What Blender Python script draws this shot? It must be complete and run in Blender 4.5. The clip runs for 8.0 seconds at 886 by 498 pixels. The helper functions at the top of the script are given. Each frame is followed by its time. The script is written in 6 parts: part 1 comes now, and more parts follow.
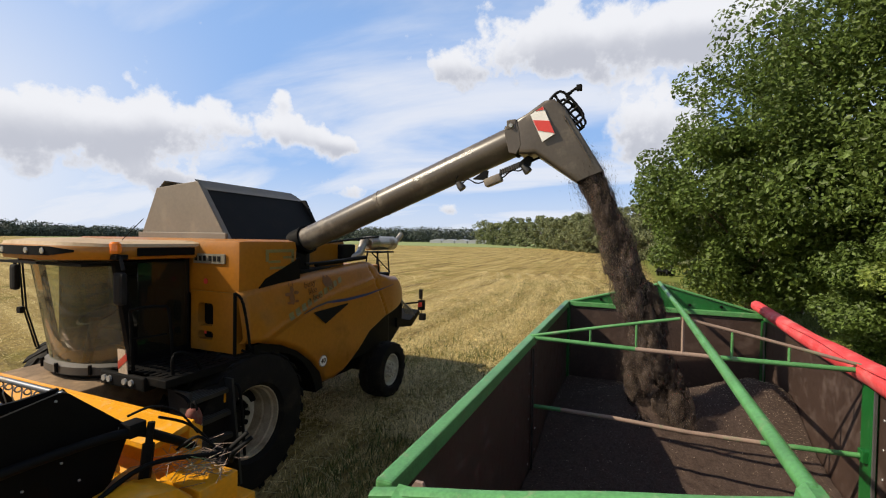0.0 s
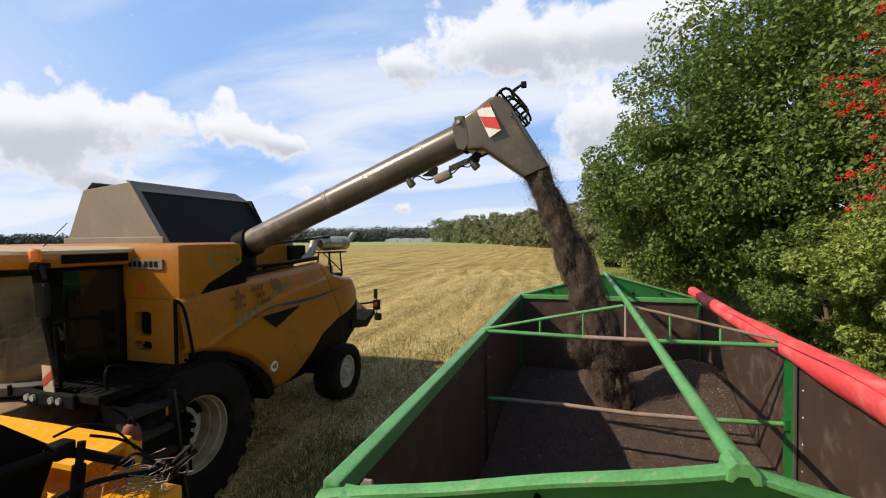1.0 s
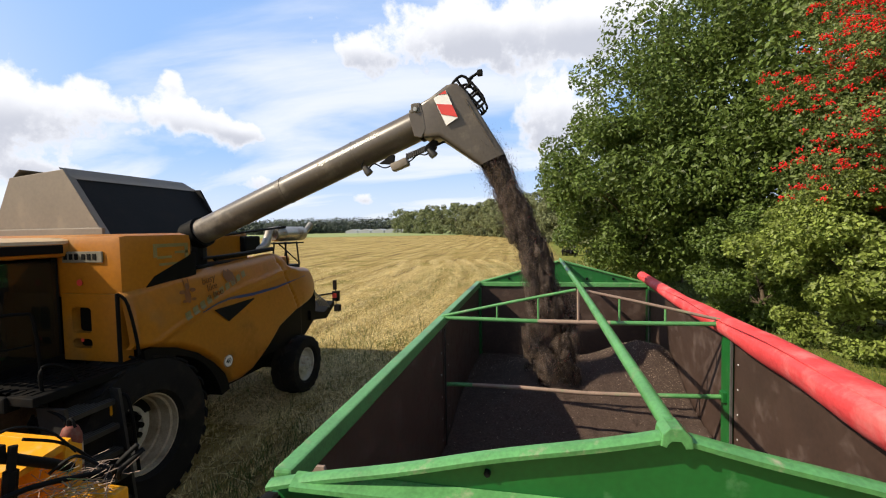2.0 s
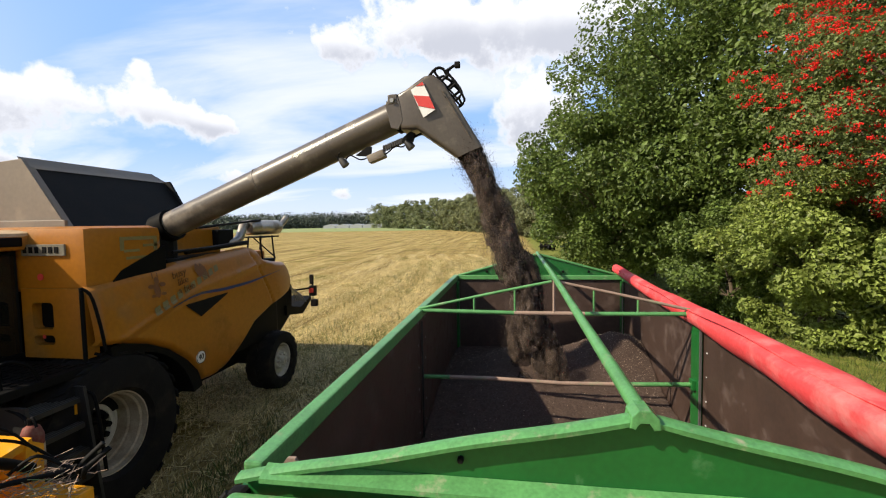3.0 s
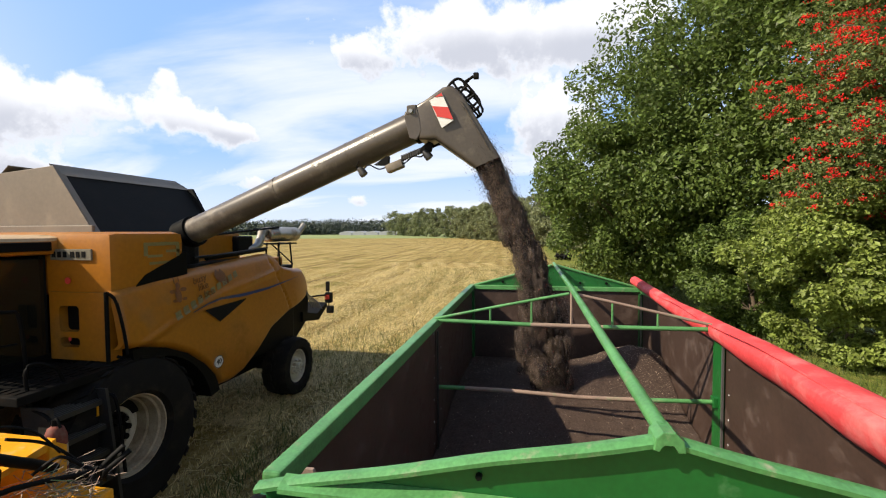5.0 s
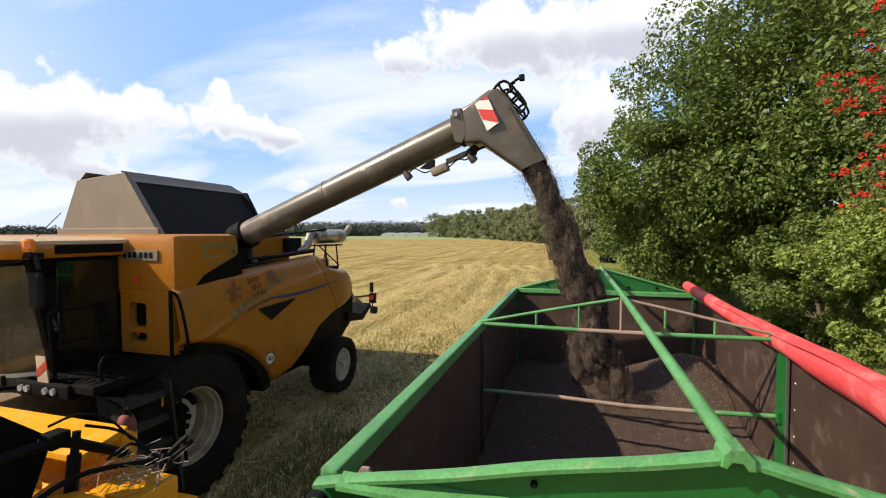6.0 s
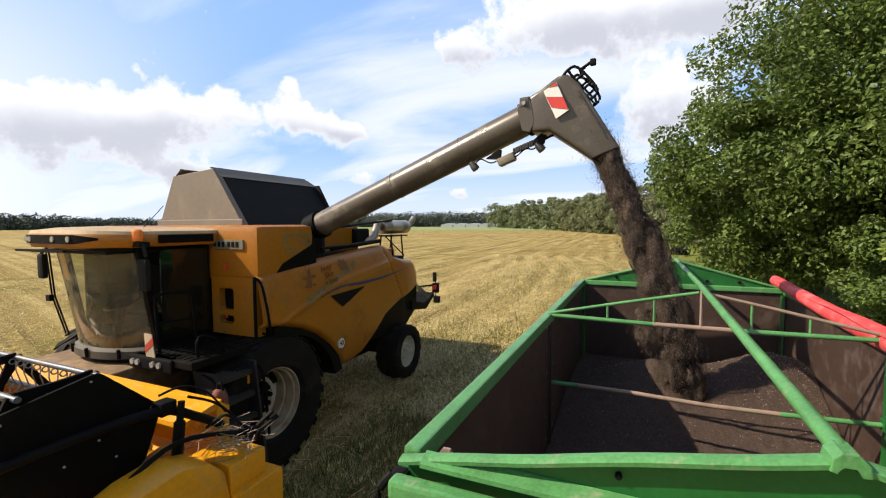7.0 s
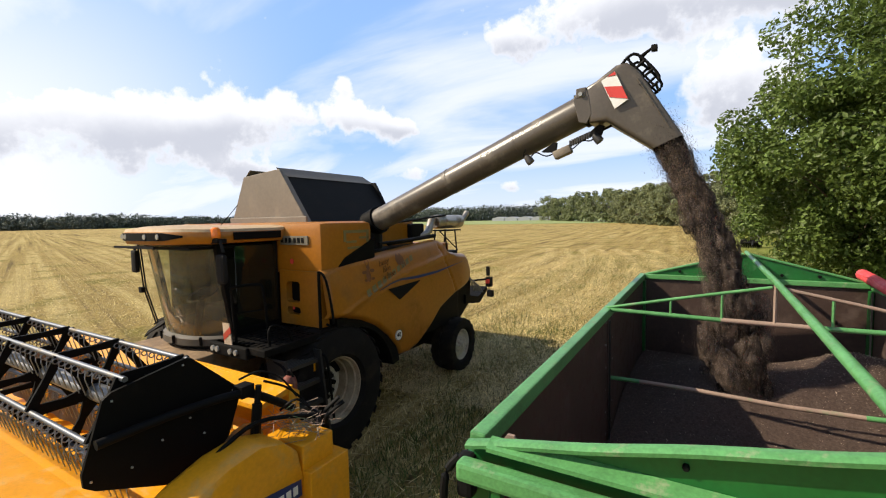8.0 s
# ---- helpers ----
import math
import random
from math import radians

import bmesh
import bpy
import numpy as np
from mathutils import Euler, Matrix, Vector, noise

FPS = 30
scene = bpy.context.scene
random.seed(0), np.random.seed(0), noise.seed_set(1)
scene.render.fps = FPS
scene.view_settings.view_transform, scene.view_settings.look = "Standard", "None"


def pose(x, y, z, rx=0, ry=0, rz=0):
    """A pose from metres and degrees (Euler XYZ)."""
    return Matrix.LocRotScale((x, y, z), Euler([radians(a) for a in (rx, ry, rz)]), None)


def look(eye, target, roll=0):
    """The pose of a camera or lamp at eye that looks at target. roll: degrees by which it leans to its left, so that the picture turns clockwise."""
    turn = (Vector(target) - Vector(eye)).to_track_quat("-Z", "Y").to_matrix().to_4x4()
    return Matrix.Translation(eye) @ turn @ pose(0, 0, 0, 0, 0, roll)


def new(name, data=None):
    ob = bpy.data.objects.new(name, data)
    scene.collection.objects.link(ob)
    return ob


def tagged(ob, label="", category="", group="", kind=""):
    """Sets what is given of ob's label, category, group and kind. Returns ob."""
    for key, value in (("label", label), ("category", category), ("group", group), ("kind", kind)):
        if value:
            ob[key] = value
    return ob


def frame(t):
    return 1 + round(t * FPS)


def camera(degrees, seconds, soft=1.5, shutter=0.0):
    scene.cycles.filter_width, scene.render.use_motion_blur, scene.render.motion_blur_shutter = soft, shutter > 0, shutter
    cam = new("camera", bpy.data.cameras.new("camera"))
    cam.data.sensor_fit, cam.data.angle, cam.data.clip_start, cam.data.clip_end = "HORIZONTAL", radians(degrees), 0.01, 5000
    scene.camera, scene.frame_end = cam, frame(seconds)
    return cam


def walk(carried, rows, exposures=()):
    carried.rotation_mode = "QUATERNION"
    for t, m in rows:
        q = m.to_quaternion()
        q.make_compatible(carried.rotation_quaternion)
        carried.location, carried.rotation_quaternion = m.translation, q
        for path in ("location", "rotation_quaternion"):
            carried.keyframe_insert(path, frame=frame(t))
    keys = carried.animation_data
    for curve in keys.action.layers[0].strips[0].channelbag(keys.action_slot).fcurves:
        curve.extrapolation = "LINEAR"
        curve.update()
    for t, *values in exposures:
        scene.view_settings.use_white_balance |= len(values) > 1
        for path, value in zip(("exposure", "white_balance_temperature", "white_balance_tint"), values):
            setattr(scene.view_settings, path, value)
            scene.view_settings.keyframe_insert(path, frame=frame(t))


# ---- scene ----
cam = camera(90.3, 8.0, soft=1.15)
PATH = [
    (0, (-0.428, -1.41, 3.259), (-1.193, 0.437, 3.218), 1.0),
    (0.5, (-0.402, -1.398, 3.25), (-1.078, 0.484, 3.208), 0.2),
    (1, (-0.384, -1.384, 3.239), (-0.961, 0.53, 3.192), -0.6),
    (1.5, (-0.364, -1.382, 3.229), (-0.852, 0.556, 3.16), -0.9),
    (3, (-0.33, -1.361, 3.183), (-0.646, 0.611, 3.067), -1.0),
    (3.5, (-0.331, -1.363, 3.186), (-0.651, 0.608, 3.075), -0.5),
    (4, (-0.334, -1.364, 3.184), (-0.664, 0.605, 3.072), -0.3),
    (5.5, (-0.367, -1.366, 3.214), (-0.819, 0.582, 3.151), -0.3),
    (6, (-0.394, -1.388, 3.218), (-0.953, 0.531, 3.147), -0.2),
    (6.5, (-0.425, -1.415, 3.22), (-1.104, 0.463, 3.126), -0.1),
    (7, (-0.456, -1.447, 3.217), (-1.267, 0.377, 3.105), -0.3),
    (7.5, (-0.448, -1.507, 3.239), (-1.369, 0.264, 3.12), -0.6),
    (8, (-0.466, -1.54, 3.226), (-1.483, 0.177, 3.09), -1.1),
]
walk(cam, [(t, look(eye, target, roll)) for t, eye, target, roll in PATH], exposures=[(0, 0.16), (1.5, 0.34), (3.5, 0.46), (5.5, 0.46), (8, 0.44)])

# ---- light ----
SUN_AZ = (-0.874, -0.486)          # horizontal direction towards the sun
SUN_EL = radians(38.5)
sun = new("sun", bpy.data.lights.new("sun", "SUN"))
sun.data.energy, sun.data.angle, sun.data.color = 5.0, radians(0.6), (1.0, 0.865, 0.67)
sx, sy = SUN_AZ[0] * math.cos(SUN_EL), SUN_AZ[1] * math.cos(SUN_EL)
sun.matrix_world = look((sx * 40, sy * 40, math.sin(SUN_EL) * 40), (0, 0, 0))


def make_world():
    w = bpy.data.worlds.new("sky")
    scene.world = w
    w.use_nodes = True
    nt = w.node_tree
    nt.nodes.clear()
    N, L = nt.nodes.new, nt.links.new
    out, bg = N("ShaderNodeOutputWorld"), N("ShaderNodeBackground")
    sky = N("ShaderNodeTexSky")
    sky.sky_type, sky.sun_disc = "NISHITA", False
    sky.sun_elevation, sky.sun_rotation = SUN_EL, math.atan2(SUN_AZ[0], SUN_AZ[1])
    sky.air_density, sky.dust_density, sky.ozone_density = 1.0, 0.6, 1.6
    co = N("ShaderNodeTexCoord")
    sep = N("ShaderNodeSeparateXYZ")
    L(co.outputs["Generated"], sep.inputs[0])

    def math_node(op, a, b=None, clamp=False):
        n = N("ShaderNodeMath")
        n.operation, n.use_clamp = op, clamp
        for i, v in enumerate((a, b)):
            if v is None:
                continue
            if isinstance(v, (int, float)):
                n.inputs[i].default_value = v
            else:
                L(v, n.inputs[i])
        return n.outputs[0]

    def ramp(v, lo, hi):
        n = N("ShaderNodeMapRange")
        n.interpolation_type = "SMOOTHSTEP"
        L(v, n.inputs[0])
        n.inputs[1].default_value, n.inputs[2].default_value = lo, hi
        return n.outputs[0]

    def noise_tex(vec, scale, detail, rough, dist=0.0):
        n = N("ShaderNodeTexNoise")
        n.inputs["Scale"].default_value, n.inputs["Detail"].default_value = scale, detail
        n.inputs["Roughness"].default_value, n.inputs["Distortion"].default_value = rough, dist
        L(vec, n.inputs["Vector"])
        return n.outputs[0]

    # azimuth (left of +y) and height of the view, for the cloud banks
    az = math_node("ARCTAN2", math_node("MULTIPLY", sep.outputs[0], -1.0), sep.outputs[1])
    el = math_node("ARCSINE", sep.outputs[2])
    up = math_node("MAXIMUM", sep.outputs[2], 0.0)
    flat = N("ShaderNodeCombineXYZ")
    den = math_node("ADD", up, 0.22)
    L(math_node("DIVIDE", sep.outputs[0], den), flat.inputs[0])
    L(math_node("DIVIDE", sep.outputs[1], den), flat.inputs[1])
    puffs = noise_tex(co.outputs["Generated"], 6.5, 9.0, 0.56, 0.0)
    fine = noise_tex(co.outputs["Generated"], 17.0, 7.0, 0.6, 0.0)
    general = noise_tex(flat.outputs[0], 0.8, 6.0, 0.52, 0.1)
    total, under = None, None
    for a0, e0, wa, we, amp in CLOUDS:
        u = math_node("DIVIDE", math_node("SUBTRACT", az, radians(a0)), radians(wa))
        v = math_node("DIVIDE", math_node("SUBTRACT", el, radians(e0)), radians(we))
        q = math_node("ADD", math_node("MULTIPLY", u, u), math_node("MULTIPLY", v, v))
        g = math_node("MULTIPLY", math_node("EXPONENT", math_node("MULTIPLY", q, -1.0)), amp)
        w = math_node("MULTIPLY", g, math_node("MULTIPLY", v, -1.0))
        total = g if total is None else math_node("ADD", total, g)
        under = w if under is None else math_node("ADD", under, w)
    total = math_node("ADD", total, math_node("MULTIPLY", ramp(sep.outputs[1], 0.25, -0.2), math_node("MULTIPLY", ramp(general, 0.5, 0.7), 0.15)))
    dens = math_node("ADD", total, math_node("ADD", math_node("MULTIPLY", math_node("SUBTRACT", puffs, 0.5), 1.9), math_node("MULTIPLY", math_node("SUBTRACT", fine, 0.5), 1.1)))
    puff = ramp(dens, 0.38, 0.74)
    thick = math_node("MULTIPLY", ramp(math_node("ADD", under, math_node("MULTIPLY", math_node("SUBTRACT", puffs, 0.5), 0.8)), -0.25, 0.35), ramp(dens, 0.5, 0.9))
    wisp_map = N("ShaderNodeMapping")
    wisp_map.inputs["Rotation"].default_value = (0, 0, radians(-62))
    wisp_map.inputs["Scale"].default_value = (0.7, 1.7, 1)
    L(flat.outputs[0], wisp_map.inputs[0])
    wisp = ramp(noise_tex(wisp_map.outputs[0], 0.9, 7.0, 0.55, 0.4), 0.35, 0.65)
    haze = ramp(sep.outputs[2], 0.20, -0.02)
    glare = math_node("MULTIPLY", ramp(az, radians(42), radians(78)), ramp(el, radians(34), radians(6)))
    veil = math_node("MAXIMUM", math_node("MULTIPLY", math_node("MULTIPLY", wisp, 0.8), ramp(el, radians(65), radians(25))), math_node("MULTIPLY", glare, 0.95))
    cover = math_node("MAXIMUM", math_node("MAXIMUM", puff, veil), math_node("MULTIPLY", haze, 0.6), True)

    shade = N("ShaderNodeMixRGB")
    shade.inputs[1].default_value = (*CLOUD_LIT, 1)
    shade.inputs[2].default_value = (*CLOUD_GREY, 1)
    L(math_node("MULTIPLY", thick, 0.9), shade.inputs[0])
    thin = N("ShaderNodeMixRGB")
    L(math_node("MULTIPLY", math_node("MULTIPLY", ramp(el, radians(55), radians(22)), ramp(sep.outputs[1], -0.4, 0.3)), 0.75), thin.inputs[0])
    L(sky.outputs[0], thin.inputs[1])
    thin.inputs[2].default_value = (*THIN_CLOUD, 1)
    mix = N("ShaderNodeMixRGB")
    L(cover, mix.inputs[0])
    L(thin.outputs[0], mix.inputs[1])
    L(shade.outputs[0], mix.inputs[2])
    L(mix.outputs[0], bg.inputs[0])
    bg.inputs[1].default_value = 0.10
    L(bg.outputs[0], out.inputs[0])


CLOUD_LIT, CLOUD_GREY, THIN_CLOUD = (7.8, 7.9, 8.3), (4.6, 4.8, 5.5), (2.9, 4.9, 8.8)
# cloud banks: azimuth left of +y, height, half widths in degrees, weight
CLOUDS = [(7, 23.6, 15, 5.0, 0.95), (21, 20.8, 6, 2.8, 0.65), (-10, 23, 8, 3.5, 0.6), (-1.5, 14.8, 5.5, 3.8, 0.9), (-4, 10, 6, 4, 0.5), (45, 12.6, 11, 3.4, 0.85), (61, 11, 9, 4, 0.8), (35, 11.3, 5, 1.8, 0.6),
          (42.8, 16.4, 1.5, 1.4, 0.75), (23.7, 12.2, 2.8, 1.5, 0.75), (21.7, 3.9, 2.6, 1.2, 0.55), (34, 6.0, 11, 1.8, 0.5), (54, 6.0, 9, 2.2, 0.5), (78, 9, 12, 6, 0.8), (-30, 20, 18, 9, 0.6)]
make_world()
scene.view_settings.exposure = 0.3


# ---- materials ----
def mat(name, color, rough=0.6, metal=0.0, vary=0.25, scale=6.0, dirt=None, dirt_amt=0.0, dirt_scale=3.0, bump=0.0, bump_scale=60.0, coat=0.0, rand=0.0, spec=0.5):
    """Plain painted or natural surface: colour varied at two scales, optional dirt patches and relief."""
    m = bpy.data.materials.new(name)
    m.use_nodes = True
    nt = m.node_tree
    N, L = nt.nodes.new, nt.links.new
    b = nt.nodes["Principled BSDF"]
    b.inputs["Roughness"].default_value, b.inputs["Metallic"].default_value = rough, metal
    b.inputs["Coat Weight"].default_value = coat
    b.inputs["Specular IOR Level"].default_value = spec
    co = N("ShaderNodeTexCoord")
    n1, n2 = N("ShaderNodeTexNoise"), N("ShaderNodeTexNoise")
    for n, s, d in ((n1, scale, 5), (n2, scale * 11, 3)):
        n.inputs["Scale"].default_value, n.inputs["Detail"].default_value = s, d
        L(co.outputs["Object"], n.inputs["Vector"])
    add = N("ShaderNodeMath")
    add.operation = "ADD"
    L(n1.outputs[0], add.inputs[0])
    L(n2.outputs[0], add.inputs[1])
    r = N("ShaderNodeMapRange")
    r.inputs[1].default_value, r.inputs[2].default_value = 0.7, 1.3
    r.inputs[3].default_value, r.inputs[4].default_value = 1 - vary, 1 + vary
    L(add.outputs[0], r.inputs[0])
    fac = r.outputs[0]
    if rand:
        oi = N("ShaderNodeNewGeometry")
        rr = N("ShaderNodeMapRange")
        rr.inputs[3].default_value, rr.inputs[4].default_value = 1 - rand, 1 + rand
        L(oi.outputs["Random Per Island"], rr.inputs[0])
        mm = N("ShaderNodeMath")
        mm.operation = "MULTIPLY"
        L(fac, mm.inputs[0])
        L(rr.outputs[0], mm.inputs[1])
        fac = mm.outputs[0]
    mul = N("ShaderNodeVectorMath")
    mul.operation = "SCALE"
    mul.inputs[0].default_value = color
    L(fac, mul.inputs["Scale"])
    col = mul.outputs[0]
    if dirt:
        dn = N("ShaderNodeTexNoise")
        dn.inputs["Scale"].default_value, dn.inputs["Detail"].default_value, dn.inputs["Roughness"].default_value = dirt_scale, 9, 0.65
        L(co.outputs["Object"], dn.inputs["Vector"])
        dr = N("ShaderNodeMapRange")
        dr.inputs[1].default_value, dr.inputs[2].default_value = 0.62 - 0.3 * dirt_amt, 0.75 - 0.15 * dirt_amt
        L(dn.outputs[0], dr.inputs[0])
        mx = N("ShaderNodeMixRGB")
        L(dr.outputs[0], mx.inputs[0])
        L(col, mx.inputs[1])
        mx.inputs[2].default_value = (*dirt, 1)
        col = mx.outputs[0]
        ro = N("ShaderNodeMapRange")
        ro.inputs[3].default_value, ro.inputs[4].default_value = rough, 0.85
        L(dr.outputs[0], ro.inputs[0])
        L(ro.outputs[0], b.inputs["Roughness"])
    L(col, b.inputs["Base Color"])
    if bump:
        bn = N("ShaderNodeTexNoise")
        bn.inputs["Scale"].default_value, bn.inputs["Detail"].default_value = bump_scale, 4
        L(co.outputs["Object"], bn.inputs["Vector"])
        bp = N("ShaderNodeBump")
        bp.inputs["Strength"].default_value, bp.inputs["Distance"].default_value = bump, 0.02
        L(bn.outputs[0], bp.inputs["Height"])
        L(bp.outputs[0], b.inputs["Normal"])
    return m


# machine yellow, darkened to carry the shade on the combine body
M_YEL_SHADE = mat("yellow_paint_shaded", (0.36, 0.130, 0.003), 0.42, vary=0.12, scale=2, dirt=(0.27, 0.125, 0.018), dirt_amt=0.25, dirt_scale=2.2, bump=0.02)
M_ROOF = mat("dusty_roof", (0.46, 0.33, 0.19), 0.6, vary=0.15, scale=3, dirt=(0.30, 0.2, 0.1), dirt_amt=0.3)
# the same yellow, raised to carry direct sun on the header
M_YEL_SUN = mat("yellow_paint_sunlit", (0.76, 0.335, 0.010), 0.36, vary=0.1, scale=3, dirt=(0.58, 0.34, 0.09), dirt_amt=0.28, dirt_scale=5)
M_GREY = mat("olive_grey_paint", (0.18, 0.148, 0.112), 0.45, vary=0.10, scale=2, dirt=(0.24, 0.2, 0.15), dirt_amt=0.25)
M_BAND = mat("bumper_plastic", (0.065, 0.056, 0.045), 0.6, vary=0.15, dirt=(0.11, 0.09, 0.065), dirt_amt=0.3)
M_AUG = mat("auger_paint", (0.092, 0.076, 0.06), 0.33, vary=0.12, scale=3, dirt=(0.2, 0.17, 0.13), dirt_amt=0.3)
M_SHEET = mat("dark_sheet", (0.012, 0.012, 0.012), 0.7, spec=0.15, vary=0.12, scale=3, dirt=(0.022, 0.02, 0.019), dirt_amt=0.3)
M_BLACK = mat("black_plastic", (0.006, 0.006, 0.006), 0.6, vary=0.2, dirt=(0.018, 0.014, 0.010), dirt_amt=0.2, dirt_scale=5, spec=0.1)
M_BLACK2 = mat("black_gloss", (0.004, 0.004, 0.004), 0.6, vary=0.15, dirt=(0.012, 0.010, 0.008), dirt_amt=0.1, spec=0.08)
# black steel lightened so the step treads look faintly lit
M_STEP = mat("worn_lit_black_steel", (0.022, 0.021, 0.02), 0.5, vary=0.25, dirt=(0.06, 0.05, 0.04), dirt_amt=0.3, dirt_scale=7)
M_TYRE = mat("tyre_rubber", (0.010, 0.009, 0.008), 0.85, vary=0.25, dirt=(0.03, 0.024, 0.016), dirt_amt=0.3, bump=0.1, spec=0.2)
M_BARREL = mat("dusty_rim_barrel", (0.40, 0.33, 0.23), 0.7, vary=0.2, dirt=(0.22, 0.16, 0.10), dirt_amt=0.5, dirt_scale=5)
M_RIM = mat("rim_white", (0.55, 0.52, 0.44), 0.5, vary=0.08, dirt=(0.3, 0.25, 0.18), dirt_amt=0.3, dirt_scale=6)
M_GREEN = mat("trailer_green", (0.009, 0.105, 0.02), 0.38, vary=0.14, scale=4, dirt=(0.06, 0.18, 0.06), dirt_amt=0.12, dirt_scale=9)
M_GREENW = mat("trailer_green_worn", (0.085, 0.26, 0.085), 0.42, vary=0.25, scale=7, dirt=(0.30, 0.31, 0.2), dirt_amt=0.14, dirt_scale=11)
M_RUST = mat("worn_rail", (0.27, 0.19, 0.145), 0.7, vary=0.2, scale=8, dirt=(0.13, 0.3, 0.13), dirt_amt=0.25, dirt_scale=3)
M_PLY = mat("brown_board", (0.046, 0.027, 0.02), 0.55, vary=0.22, scale=3, dirt=(0.09, 0.06, 0.048), dirt_amt=0.35, dirt_scale=5)
M_RED = mat("red_tarpaulin", (0.66, 0.065, 0.07), 0.62, vary=0.12, scale=3, dirt=(0.68, 0.2, 0.19), dirt_amt=0.45, dirt_scale=3, bump=0.5, bump_scale=9, spec=0.25)
M_GRAIN = mat("rapeseed", (0.080, 0.056, 0.045), 0.75, vary=0.4, scale=40, dirt=(0.14, 0.11, 0.095), dirt_amt=0.3, dirt_scale=60, bump=0.6, bump_scale=240, spec=0.08)
M_CHAFF = mat("chaff", (0.42, 0.33, 0.24), 0.8, vary=0.3, rand=0.4)
M_STEEL = mat("steel", (0.26, 0.26, 0.26), 0.45, 0.8, vary=0.1, dirt=(0.25, 0.2, 0.15), dirt_amt=0.3)
M_BAR = mat("reel_bar_steel", (0.16, 0.17, 0.19), 0.4, 0.7, vary=0.1, dirt=(0.2, 0.16, 0.1), dirt_amt=0.25)
M_GALV = mat("muffler_steel", (0.42, 0.39, 0.34), 0.38, 0.8, vary=0.15, dirt=(0.25, 0.2, 0.15), dirt_amt=0.3)
M_WHITE = mat("white_paint", (0.78, 0.77, 0.74), 0.5, vary=0.06)
M_SIGNRED = mat("sign_red", (0.62, 0.05, 0.04), 0.45, vary=0.08)
M_BLUE = mat("decal_blue", (0.02, 0.035, 0.13), 0.4, vary=0.1)
M_DECAL = mat("decal_grey", (0.20, 0.16, 0.06), 0.45, vary=0.2)
M_BROWN = mat("decal_brown", (0.16, 0.055, 0.010), 0.5, vary=0.2)
M_AMBER = mat("amber_lens", (0.9, 0.22, 0.02), 0.2, vary=0.05)
M_REDLENS = mat("red_lens", (0.35, 0.03, 0.02), 0.3, vary=0.2, dirt=(0.2, 0.1, 0.07), dirt_amt=0.3)
M_LENS = mat("lamp_lens", (0.35, 0.35, 0.33), 0.15, 0.3, vary=0.05)
M_BARK = mat("bark", (0.10, 0.075, 0.05), 0.9, vary=0.3, scale=5, bump=0.6, bump_scale=18)
# plate white lowered to a dull grey that includes the cab's shade
M_STONE = mat("dusty_shaded_plate", (0.15, 0.135, 0.10), 0.9, vary=0.2)


def leaf_mat(name, color, rand=0.45, trans=0.35):
    m = mat(name, color, 0.5, vary=0.25, scale=0.6, rand=rand, spec=0.35)
    nt = m.node_tree
    b = nt.nodes["Principled BSDF"]
    tr, mx = nt.nodes.new("ShaderNodeBsdfTranslucent"), nt.nodes.new("ShaderNodeMixShader")
    src = b.inputs["Base Color"].links[0].from_socket
    nt.links.new(src, tr.inputs[0])
    mx.inputs[0].default_value = trans
    nt.links.new(b.outputs[0], mx.inputs[1])
    nt.links.new(tr.outputs[0], mx.inputs[2])
    nt.links.new(mx.outputs[0], nt.nodes["Material Output"].inputs[0])
    return m


M_LEAF = leaf_mat("leaf_green", (0.112, 0.165, 0.036))
M_LEAF2 = leaf_mat("leaf_light", (0.225, 0.285, 0.064))
M_LEAF3 = leaf_mat("leaf_rowan", (0.15, 0.195, 0.06))
# far leaves paled and greyed: distance haze is mixed into the colour
M_LEAFHAZE = leaf_mat("leaf_hazed", (0.20, 0.225, 0.11))
M_BERRY = mat("rowan_berry", (0.62, 0.014, 0.009), 0.35, vary=0.2, rand=0.3)
M_STRAW = leaf_mat("straw", (0.68, 0.56, 0.27), rand=0.4, trans=0.2)
M_GRASS = leaf_mat("grass_blade", (0.08, 0.115, 0.025), rand=0.45, trans=0.3)


